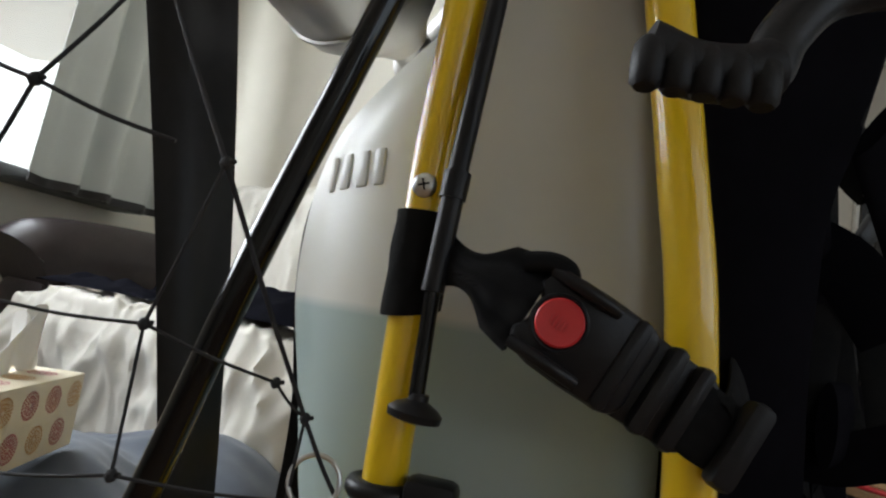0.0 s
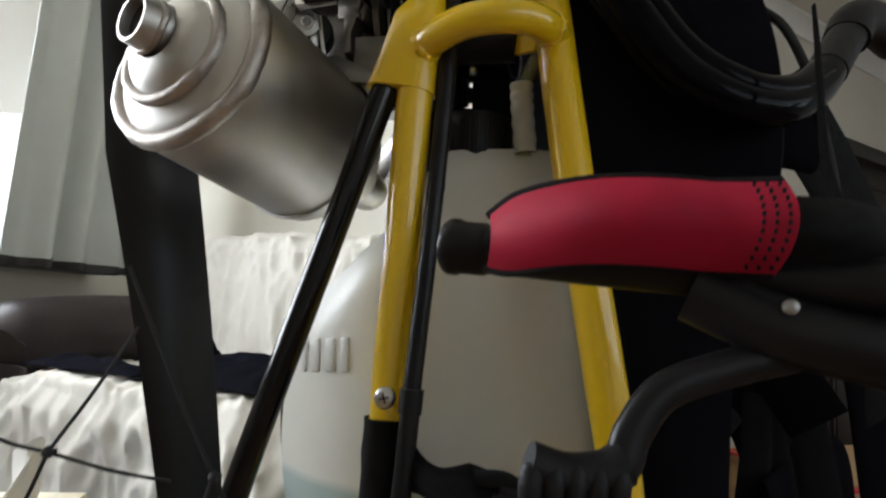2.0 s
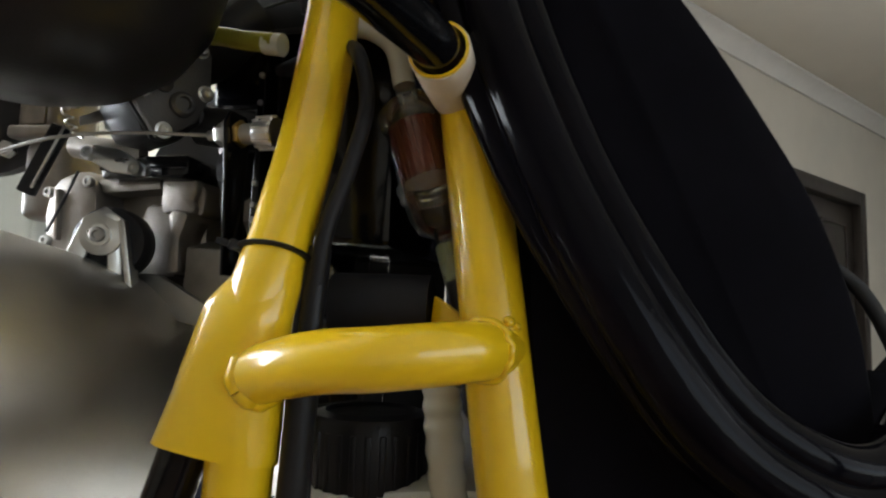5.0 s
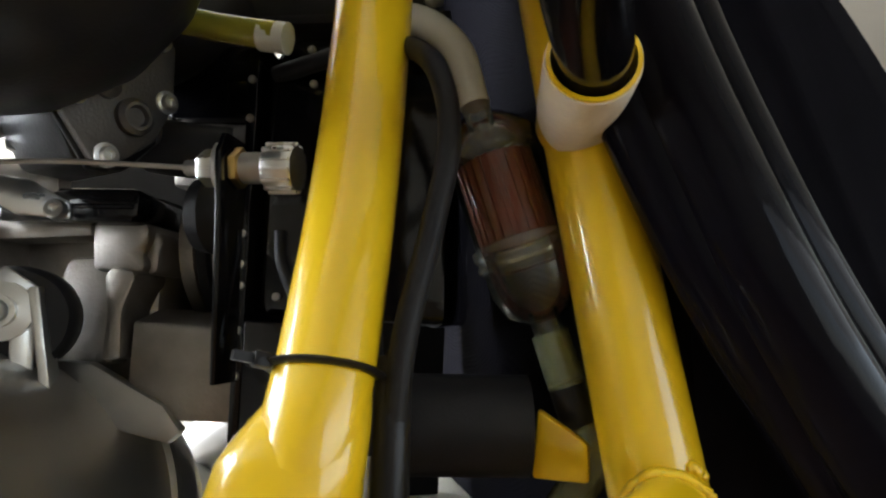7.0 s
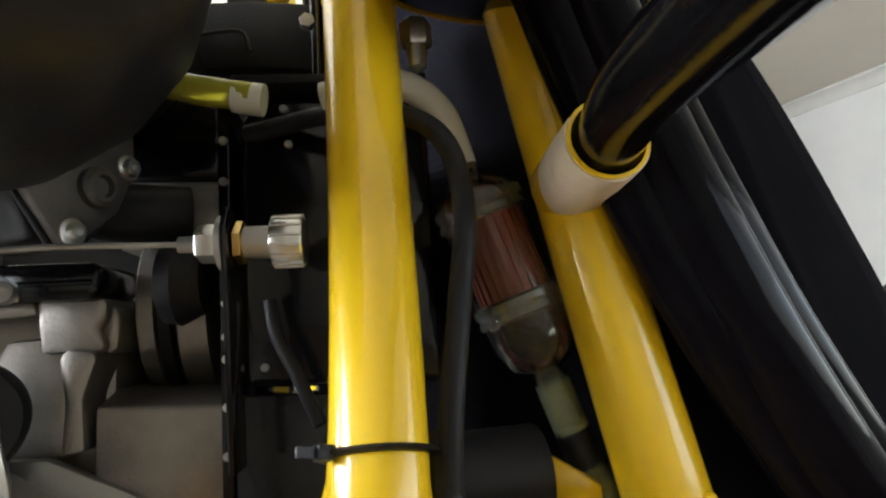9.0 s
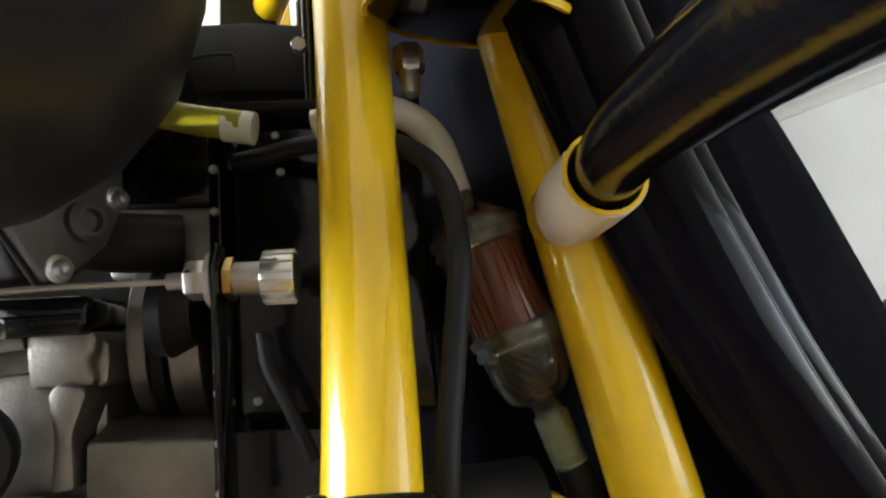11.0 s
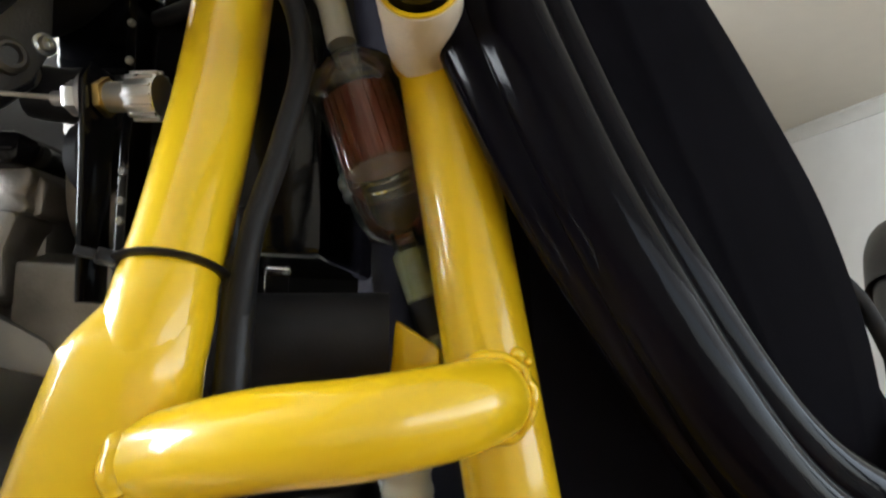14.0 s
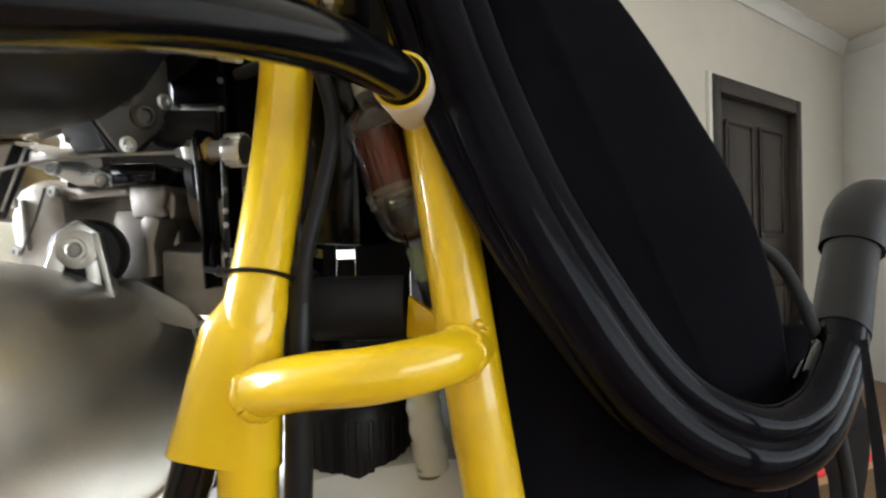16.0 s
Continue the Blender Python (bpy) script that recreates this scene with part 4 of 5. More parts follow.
def band():
    """Red strap bowed in front of the grip."""
    a, b = Vector((0.024, 0.190, 0.821)), Vector((0.126, 0.134, 0.826))

    def f(u, v):
        p = a.lerp(b, u)
        bow = 0.012 * math.sin(math.pi * min(1, u * 1.25)) 
        edge = 1 - 0.30 * max(0, 1 - u * 6) ** 2
        h = ((v - 0.5) * 0.034 + 0.002) * edge
        return p + Vector((-0.3, -1, 0)) * bow + Vector((0, -0.2, 1)) * h + Vector((0, 0.012 * (2 * v - 1) ** 2, 0.003 * math.sin(u * 4)))
    sb = part("hand_strap", grid(f, 36, 10, 0.003), RED_BAND, th, "padded red fabric hand strap", 60)
    stitches = []
    for r in range(3):
        for k in range(11):
            p = vec(f(0.90 + 0.035 * r, 0.06 + 0.088 * k)) + Vector((-0.0004, -0.0022, 0))
            stitches.append(box((0.0006, 0.0012, 0.0019), pose(*p, 0, 0, 20)))
    part("stitching", join(*stitches), WEBBING, sb, "dark stitching")
    for vv, nm in ((0.0, "binding"), (1.0, "binding")):
        part(nm, tube([vec(f(u / 10, vv)) + Vector((0, 0.002, 0)) for u in range(11)], 0.0022, 8, 3), WEBBING, sb, "black binding tape")

    def g(u, v):
        p = b + Vector((0.05 * u, -0.012 * u, -0.001))
        return p + Vector((0, -0.2, 1)) * ((v - 0.5) * 0.024) + Vector((0, 0.010 * (2 * v - 1) ** 2 + 0.03 * u * u, 0))
    part("strap_end", grid(g, 12, 8, 0.004), WEBBING, th, "black webbing end of the hand strap", 60)


band()
part("lever_body", tube([(0.105, 0.172, 0.803), (0.132, 0.160, 0.790), (0.165, 0.150, 0.782), (0.20, 0.145, 0.775)], 0.013, 20, 6), BLACK_SATIN, th)
part("pivot", lathe([(0.0028, 0), (0.0028, 0.003), (0.0015, 0.004), (0.0001, 0.004)], (0.131, 0.149, 0.797), (-0.3, -1, 0.1), 20), DULL_STEEL, th, "steel pivot screw")
lev = part("lever", tube([(0.140, 0.162, 0.780), (0.112, 0.163, 0.772), (0.090, 0.162, 0.763), (0.078, 0.160, 0.748), (0.072, 0.158, 0.735), (0.056, 0.157, 0.732), (0.040, 0.156, 0.7345)],
                         0.0075, 18, 8, flat=0.75, up=(0, 1, 0)), BLACK_SATIN, th, "curved black brake lever")
part("lever_tip", tube([(0.074, 0.158, 0.737), (0.066, 0.157, 0.7335), (0.052, 0.156, 0.7325), (0.038, 0.155, 0.7365)], 0.0085, 20, 8, r_end=0.0078), RUBBER, lev, "rubbery finger end of the lever")
for k in range(5):
    part("finger_ridge", lathe([(0.0030, -0.0075), (0.0042, -0.0060), (0.0046, 0.0), (0.0044, 0.0045), (0.0030, 0.0068), (0.0001, 0.0075)], (0.0385 + 0.0080 * k, 0.1505 + 0.0005 * k, 0.7300), (0.05, 0.1, 1), 16), RUBBER, lev)
part("throttle_cable", tube([(0.20, 0.145, 0.775), (0.26, 0.16, 0.79), (0.30, 0.22, 0.86), (0.295, 0.30, 0.95)], 0.004, 10), CORD, th)
part("hang_strap", tube([(0.206, 0.22, 0.83), (0.212, 0.25, 0.88), (0.228, 0.28, 0.955), (0.232, 0.29, 0.995)], 0.0055, 12, 6, flat=0.4, up=(1, 0, 0), r_end=0.002), WEBBING, th)

# ---- buckle strap ----
bs = thing("chest_buckle", "black webbing strap with side-release buckle and red button", "buckle", (0.05, 0.31, 0.62))


def velcro_wrap():
    def f(u, v):
        a = u * 2 * math.pi
        r = 0.0155 + 0.001 * noise.noise((math.cos(a) * 2, math.sin(a) * 2, v * 4))
        z = 0.655 + 0.060 * v + 0.004 * math.sin(a + 1) * (1 - v)
        return (-0.027 + r * math.cos(a) * 1.15, 0.356 + r * math.sin(a), z)
    part("velcro_wrap", grid(f, 48, 14, 0.002), VELCRO, bs, "black hook-and-loop wrap round the tube", 70)


velcro_wrap()
bx = Vector((0.088, 0.0, -0.042)).normalized()
bn_ = Vector((-0.12, -1, 0.05)).normalized()
by = bn_.cross(bx).normalized()
bo = Vector((0.052, 0.305, 0.661))
bmx = lambda a, b, c=0.0: basis(bo + bx * a + by * b + bn_ * c, bx, by)
body_b = part("buckle_body", plate([(-0.020, -0.013), (-0.016, -0.022), (-0.004, -0.026), (0.016, -0.0265), (0.042, -0.0255), (0.048, -0.020), (0.048, 0.020), (0.042, 0.0255), (0.016, 0.0265), (-0.004, 0.026), (-0.016, 0.022), (-0.020, 0.013), (-0.014, 0.007), (-0.014, -0.007)],
                                   0.013, bmx(0, 0), 0.004), BLACK_SATIN, bs, "black moulded plastic buckle")


def flared_webbing():
    """Webbing that leaves the wrap narrow and bunched and spreads to the buckle's end."""
    a, b = Vector((-0.016, 0.339, 0.690)), bo - bx * 0.016

    def f(u, v):
        p = a.lerp(b, u) + Vector((0, -0.004, 0)) * math.sin(math.pi * u)
        w = 0.021 - 0.010 * math.sin(math.pi * min(1, u * 1.5)) + 0.012 * max(0.0, u - 0.45)
        side = Vector((0, 0, 1)).lerp(by * (1 if by.z > 0 else -1), u).normalized()
        ripple = 0.0012 * math.sin(v * 21) * (0.3 + u) + 0.0010 * noise.noise((u * 7, v * 4, 2))
        return p + side * (v - 0.5) * 2 * w + bn_ * (ripple + 0.004 * (1 - (2 * v - 1) ** 2))
    part("webbing", grid(f, 24, 30, 0.003), WEBBING, bs, "bunched black webbing", 70)
    top_ = by * (1 if by.z > 0 else -1)
    part("webbing_roll", tube([b + top_ * 0.017 - bx * 0.016, b + top_ * 0.024 - bx * 0.004 + bn_ * 0.003, b + top_ * 0.025 + bx * 0.006 + bn_ * 0.003, b + top_ * 0.019 + bx * 0.011], 0.0052, 14, 8), WEBBING, bs)


flared_webbing()
for sgn in (-1, 1):
    part("side_prong", tube([bo + by * sgn * 0.021 + bx * a + bn_ * c for a, c in ((-0.016, 0.004), (-0.004, 0.0085), (0.012, 0.009), (0.022, 0.0055))], 0.0036, 12, 6), BLACK_SATIN, body_b)
part("button", lathe([(0.0125, 0.0), (0.0125, 0.003), (0.0115, 0.0042), (0.006, 0.0036), (0.0001, 0.0034)], bo + bn_ * 0.006, bn_, 36), RED_PLASTIC, body_b, "round red release button")
marks = [box((0.0009, 0.007 - abs(k) * 0.0012, 0.0010), bmx(k * 0.0022, 0, 0.0100), 0.0) for k in (-2, -1, 0, 1, 2)]
part("button_mark", join(*marks), RED_PLASTIC, body_b, "raised mark on the button")
part("rim", tube([bo + bn_ * 0.0062 + (bx * math.cos(a) + by * math.sin(a)) * 0.0140 for a in [2 * math.pi * k / 24 for k in range(25)]], 0.0013, 8, 2), BLACK_SATIN, body_b)
for a in (0.030, 0.052, 0.068):
    part("ladder_bar", box((0.010, 0.052 - (a - 0.03) * 0.12, 0.013), bmx(a + 0.006, 0, 0.0025), 0.004), BLACK_SATIN, bs)
part("ladder", plate([(0.040, -0.024), (0.080, -0.022), (0.088, -0.016), (0.088, 0.016), (0.080, 0.022), (0.040, 0.024)], 0.006, bmx(0, 0, -0.002), 0.002), BLACK_SATIN, bs)
part("webbing_tail", tube([bo + bx * 0.07, bo + bx * 0.098, (0.150, 0.312, 0.624), (0.166, 0.345, 0.640), (0.186, 0.398, 0.655)], 0.019, 14, 8, flat=0.2, up=tuple(bn_)), WEBBING, bs)
part("keeper", box((0.014, 0.048, 0.016), bmx(0.105, 0, 0.004), 0.005), RUBBER, bs)

# ---- thin rod along the front tube ----
rod = thing("strut_rod", "thin black telescopic rod clipped to the yellow tube", "rod", (-0.014, 0.336, 0.60))
part("sleeve", tube([(0.002, 0.346, 0.99), (0.000, 0.344, 0.93), (-0.005, 0.339, 0.84), (-0.012, 0.334, 0.735)], 0.0062, 16, 6), BLACK_SATIN, rod)
part("collar", tube([(-0.0115, 0.334, 0.738), (-0.0125, 0.3335, 0.722)], 0.0080, 16), BLACK_SATIN, rod)
part("lower_sleeve", tube([(-0.0122, 0.333, 0.724), (-0.015, 0.332, 0.668)], 0.0066, 16), BLACK_SATIN, rod)
part("inner_rod", tube([(-0.015, 0.333, 0.668), (-0.0145, 0.334, 0.606)], 0.0046, 16), BLACK_GLOSS, rod)
part("foot", lathe([(0.007, 0.0), (0.015, 0.002), (0.0155, 0.006), (0.012, 0.009), (0.006, 0.012), (0.0055, 0.016)], (-0.0145, 0.334, 0.596), (0.1, 0, 1), 28), BLACK_SATIN, rod, "round black rubber foot")
part("upper_rod", tube([(0.002, 0.346, 0.98), (0.004, 0.356, 1.03)], 0.005, 12), BLACK_SATIN, rod)

clamp = thing("tube_clamp", "black clamp with steel rod end at the frame", "clamp", (0.0, 0.34, 0.53))
part("clamp_ring", tube([(-0.026 + 0.0165 * math.cos(a), 0.356 + 0.0165 * math.sin(a), 0.553) for a in [2 * math.pi * k / 20 for k in range(21)]], 0.006, 10, 2), BLACK_SATIN, clamp)
part("clamp_jaw", box((0.03, 0.022, 0.02), pose(0.002, 0.342, 0.556, 0, 0, -10), 0.005), BLACK_SATIN, clamp)
part("rod_end", tube([(0.01, 0.338, 0.55), (0.032, 0.336, 0.552)], 0.0065, 16), DULL_STEEL, clamp)
part("ring", tube([(-0.056 + 0.0125 * math.cos(a), 0.30 + 0.002 * math.sin(a), 0.566 + 0.0125 * math.sin(a)) for a in [2 * math.pi * k / 28 for k in range(29)]], 0.0013, 8, 2), STEEL, clamp, "thin steel split ring")


# ---- muffler ----
muf = thing("muffler", "brushed aluminium exhaust muffler with welded end cap", "muffler", (-0.13, 0.45, 0.9))
M0, M1 = Vector((-0.198, 0.372, 0.974)), Vector((-0.112, 0.540, 0.936))
md = (M1 - M0).normalized()
part("shell", lathe([(0.0735, 0.004), (0.0751, 0.02), (0.0751, 0.15), (0.0724, 0.165), (0.0586, 0.19), (0.0362, 0.215), (0.0256, 0.235)], M0, md, 64, False), MUFFLER, muf, "", 50)
part("end_cap", lathe([(0.0735, 0.006), (0.0703, -0.001), (0.0596, -0.006), (0.0479, -0.010), (0.0447, -0.013), (0.0362, -0.022), (0.0277, -0.027), (0.0192, -0.028)], M0, md, 48, False), MUFFLER, muf, "domed welded end cap", 60)


def bead(centre, axis, r, w, seed, n=72):
    d = vec(axis).normalized()
    s = d.orthogonal().normalized()
    t = d.cross(s)
    rnd = random.Random(seed)
    bm = bmesh.new()
    rings = []
    for k in range(n):
        a = 2 * math.pi * k / n
        wob = 1 + 0.05 * math.sin(k * 2 * math.pi / 2.0) + rnd.uniform(-0.08, 0.08)
        c = vec(centre) + (s * math.cos(a) + t * math.sin(a)) * (r + rnd.uniform(-0.0003, 0.0003) + 0.0006 * math.sin(a * 3 + seed)) + d * (0.0008 * math.sin(a * 4 + seed))
        rad = (s * math.cos(a) + t * math.sin(a))
        rings.append([bm.verts.new(c + (rad * math.cos(b) + d * math.sin(b)) * w * wob) for b in [2 * math.pi * j / 8 for j in range(8)]])
    for k in range(n):
        a, b = rings[k], rings[(k + 1) % n]
        for j in range(8):
            bm.faces.new((a[j], b[j], b[(j + 1) % 8], a[(j + 1) % 8]))
    return bm


part("weld_bead", bead(M0 + md * 0.002, md, 0.0712, 0.0074, 3), WELD, muf, "rippled weld bead", 70)
part("weld_bead", bead(M0 - md * 0.013, md, 0.0450, 0.0052, 4), WELD, muf, "", 70)
part("seam_clamp", lathe([(0.0748, 0), (0.0775, 0.001), (0.0775, 0.004), (0.0748, 0.005)], M0 + md * 0.143, md, 64, False), DULL_STEEL, muf)
OUT = M0 - md * 0.028
odir = (Vector((-0.55, -0.82, 0.06))).normalized()
part("outlet_pipe", lathe([(0.021, -0.008), (0.0190, 0.008), (0.0180, 0.014), (0.0155, 0.014), (0.0155, -0.01)], OUT + Vector((-0.006, 0.0, 0.006)), odir, 32, False), MUFFLER, muf, "short outlet pipe")
# black disc stands in for the shade inside the pipe
part("bore_shade_disc", lathe([(0.0153, 0.0), (0.0001, 0.001)], OUT + Vector((-0.006, 0.0, 0.006)) + odir * 0.006, odir, 24), RUBBER, muf)
part("weld_bead", bead(OUT + Vector((-0.006, 0, 0.006)), odir, 0.0190, 0.003, 6, 40), WELD, muf, "", 70)
part("header_pipe", tube([M0 + md * 0.228, M0 + md * 0.26, M0 + md * 0.29 + Vector((-0.02, 0.03, 0.02)), (-0.03, 0.60, 0.99)], 0.021, 24, 8), MUFFLER, muf)

# ---- engine ----
eng = thing("engine", "small two-stroke engine with cast grey crankcase and carburettor", "engine", (-0.1, 0.52, 1.0))
fm = lambda x, y, z, rx=0, ry=0, rz=0: pose(x, y, z, rx, ry, rz)
EO, EU, EN = Vector((-0.088, 0.460, 0)), Vector((0.9436, -0.3312, 0)), Vector((0.3312, 0.9436, 0))
ep = lambda u, z, off=0.0: EO + EU * u + EN * off + Vector((0, 0, z))


def cast(name, outline, off0, off1, mat=None, bevel=0.0015, label="", parent=None, lean=0.0):
    """A casting of the given outline on the engine's face, from off0 back to off1; lean lifts its back."""
    bm = plate([(u, z - 1.0) for u, z in outline], off1 - off0, basis(ep(0, 1.0, (off0 + off1) / 2), EU, (0, 0, 1)), bevel)
    if lean:
        for v in bm.verts:
            v.co.z += lean * max(0.0, (v.co - EO).dot(EN) - off0)
    return part(name, bm, mat or CAST, parent or eng, label)


case = cast("crankcase", [(-0.075, 1.000), (-0.075, 1.066), (-0.062, 1.084), (-0.004, 1.086), (0.004, 1.080), (0.004, 1.000)], 0.016, 0.13, bevel=0.006, label="grey cast crankcase")
cast("cast_block", [(0.0020, 0.9985), (0.0022, 1.0375), (0.0490, 1.0350), (0.0490, 0.9985)], 0.0, 0.020, label="machined cast foot", lean=0.30)
cast("cast_sill", [(0.0000, 1.010), (0.0000, 1.0430), (0.0480, 1.0405), (0.0480, 1.010)], 0.020, 0.075)
cast("cast_web", [(-0.0100, 1.0560), (-0.0070, 1.0595), (0.0025, 1.0580), (0.0035, 1.0545), (-0.0010, 1.0415), (0.0000, 1.0225), (-0.0085, 1.0215), (-0.0075, 1.0400)], -0.003, 0.030, bevel=0.002)
cast("case_panel", [(-0.0360, 1.0190), (-0.0380, 1.0500), (-0.0330, 1.0640), (-0.0165, 1.0645), (-0.0105, 1.0560), (-0.0085, 1.0195)], 0.006, 0.045, bevel=0.003)
cast("case_panel", [(-0.0180, 1.0580), (-0.0200, 1.0775), (-0.0160, 1.0800), (0.0035, 1.0790), (0.0055, 1.0750), (0.0050, 1.0690), (0.0010, 1.0660), (0.0048, 1.0620), (0.0045, 1.0575)], 0.001, 0.040, bevel=0.0025)
cast("case_ledge", [(-0.0700, 1.0700), (-0.0700, 1.0790), (-0.0200, 1.0785), (-0.0185, 1.0720)], 0.000, 0.040, bevel=0.0022)
cast("case_lip", [(0.0030, 1.0560), (0.0010, 1.0660), (0.0045, 1.0760), (0.0085, 1.0720), (0.0075, 1.0580)], 0.006, 0.030, bevel=0.0022)
cast("case_cover", [(-0.0960, 1.0300), (-0.1000, 1.0600), (-0.0930, 1.0800), (-0.0720, 1.0860), (-0.0600, 1.0740), (-0.0560, 1.0400), (-0.0640, 1.0250)], -0.006, 0.060, bevel=0.007, label="rounded cast side cover")
cast("cover_rib", [(-0.0860, 1.0400), (-0.0880, 1.0720), (-0.0840, 1.0720), (-0.0820, 1.0400)], -0.0095, 0.0, bevel=0.0016)
for u, z in ((-0.0930, 1.0700), (-0.0640, 1.0760), (-0.0920, 1.0400)):
    part("cover_bolt", bolt_head(ep(u, z, -0.006), -EN, 0.0034, 0.0035), STEEL, eng)
# added dark sheet, keeps the space behind the castings black
cast("engine_back", [(-0.110, 1.000), (-0.110, 1.100), (-0.080, 1.150), (-0.030, 1.178), (0.0480, 1.176), (0.0480, 1.000)], 0.085, 0.095, RUBBER, 0.001, "added dark sheet backing the engine")
for u, w, r, mt in ((0.0090, 0.0085, 0.040, CAST), (0.0250, 0.0135, 0.042, CAST)):
    part("drive_drum", lathe([(r * 0.95, 0), (r, 0.0012), (r, w - 0.0012), (r * 0.95, w), (0.008, w)], ep(u, 1.0755, 0.056), EU, 56), mt, eng, "worn grey drive drum")
# added black ring stands in for the dark gap between the drums
part("drum_gap_ring", lathe([(0.0385, 0), (0.0415, 0.0006), (0.0415, 0.0050), (0.0385, 0.0056)], ep(0.0180, 1.0755, 0.056), EU, 48, False), RUBBER, eng, "added black ring for the dark gap between the drums")
part("rubber_boot", lathe([(0.0100, 0.0), (0.0150, 0.002), (0.0165, 0.008), (0.0120, 0.017), (0.0001, 0.018)], ep(0.0230, 1.0820, 0.006), EU, 28), RUBBER, eng, "black rubber boot")
cast("cowl", [(-0.0040, 1.1295), (-0.0040, 1.1660), (0.0440, 1.1650), (0.0440, 1.1285)], 0.022, 0.12, BLACK_GLOSS, 0.004, "glossy black cylinder cowl")
cast("cowl_band", [(-0.0010, 1.0990), (-0.0010, 1.1300), (0.0420, 1.1285), (0.0420, 1.0980)], 0.026, 0.11, CAST, 0.003, "scuffed grey metal band")
flange = cast("flange", [(0.0490, 0.9900), (0.0490, 1.1480), (0.0520, 1.1520), (0.0532, 1.1520), (0.0532, 0.9900)], -0.010, 0.13, BLACK_GLOSS, 0.0006, "thin black sheet flange")
for z in (1.018, 1.035, 1.052, 1.060, 1.072, 1.098, 1.118, 1.134):
    part("flange_screw", bolt_head(ep(0.0511, z, -0.010), -EN, 0.0016, 0.0014), STEEL, flange)
house = cast("fan_housing", [(0.0555, 1.0410), (0.0560, 1.1400), (0.0595, 1.1500), (0.0690, 1.1545), (0.1300, 1.1535), (0.1300, 1.0370)], -0.006, 0.13, BLACK_GLOSS, 0.0045, "glossy black fan housing")
for u, z in ((0.0735, 1.1475), (0.0750, 1.1330), (0.0640, 1.0480), (0.0930, 1.1415)):
    part("housing_screw", bolt_head(ep(u, z, -0.006), -EN, 0.0016, 0.0016), DULL_STEEL, house)
cast("housing_rim", [(0.0560, 1.1560), (0.0545, 1.1600), (0.1300, 1.1600), (0.1300, 1.1560)], -0.012, 0.03, BLACK_SATIN, 0.001, "", house)
cast("side_bracket", [(0.0545, 1.0390), (0.0880, 1.0370), (0.1180, 1.0150), (0.1180, 0.9600), (0.0900, 0.9550), (0.0545, 0.9850)], -0.013, -0.009, BLACK_GLOSS, 0.0008, "folded black sheet bracket")
part("breather_tube", tube([ep(0.068, 1.072, -0.016), ep(0.070, 1.060, -0.018), ep(0.077, 1.045, -0.019), ep(0.084, 1.028, -0.018)], 0.0024, 12, 8), RUBBER, eng, "thin black breather tube")
cast("engine_cover", [(-0.020, 1.1800), (-0.020, 1.2120), (0.0560, 1.2160), (0.1200, 1.2120), (0.1200, 1.1780), (0.0560, 1.1820)], 0.030, 0.06, RUBBER, 0.003, "dark grey engine cover")
for u in (0.086, 0.0925):
    part("cover_rod", tube([ep(u, 1.165, 0.012), ep(u, 1.26, 0.014)], 0.0026, 12), BLACK_GLOSS, eng)
part("rod_nut", hexagon(ep(0.083, 1.190, 0.006), -EN, 0.0035, 0.004), DULL_STEEL, eng)
part("wire", tube([ep(-0.012, 1.178, 0.024), ep(0.020, 1.190, 0.022), ep(0.050, 1.196, 0.022), ep(0.056, 1.186, 0.022)], 0.0010, 8), CORD, eng)
# added black sheets that darken the space behind the engine, with the gaps between them
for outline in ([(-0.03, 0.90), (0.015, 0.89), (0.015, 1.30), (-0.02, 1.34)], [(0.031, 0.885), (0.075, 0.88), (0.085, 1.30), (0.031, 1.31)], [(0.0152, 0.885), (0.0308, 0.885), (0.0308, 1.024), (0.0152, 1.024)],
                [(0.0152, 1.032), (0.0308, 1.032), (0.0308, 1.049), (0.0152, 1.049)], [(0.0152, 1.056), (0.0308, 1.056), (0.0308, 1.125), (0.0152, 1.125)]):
    part("dark_filler", plate(outline, 0.006, basis((0, 0.60, 0), (1, 0, 0), (0, 0, 1)), 0.0), RUBBER, eng, "added black sheet darkening the space behind the engine")
# carburettor: cover plate turned towards the window
CU, CN = Vector((0.72, 0.694, 0)), Vector((0.694, -0.72, 0))
cm = basis((-0.1043, 0.4127, 1.1160), CU, (0, 0, 1))
carb = part("carburettor", plate([(0.000, -0.004), (0.003, 0.010), (0.026, 0.036), (0.044, 0.036), (0.044, -0.006), (0.030, -0.022), (0.010, -0.022)], 0.040, cm @ pose(0, 0, -0.026), 0.003), BLACK_SATIN, eng, "dark carburettor body")
part("gasket", plate([(-0.001, 0.000), (0.002, 0.007), (0.027, 0.037), (0.036, 0.038), (0.043, 0.031), (0.044, 0.006), (0.037, -0.011), (0.021, -0.0245), (0.014, -0.0250), (0.000, -0.006)], 0.0014, cm @ pose(0, 0, -0.0045), 0.0003), RUBBER, carb)
cover_ = part("carb_plate", plate([(0.000, 0.000), (0.003, 0.006), (0.028, 0.036), (0.036, 0.037), (0.042, 0.030), (0.043, 0.006), (0.036, -0.010), (0.021, -0.023), (0.015, -0.024), (0.001, -0.006)], 0.0045, cm @ pose(0, 0, -0.0015), 0.0011), DARK_CAST, carb, "bolted carburettor cover plate")
cz = cm.to_3x3() @ Vector((0, 0, 1))
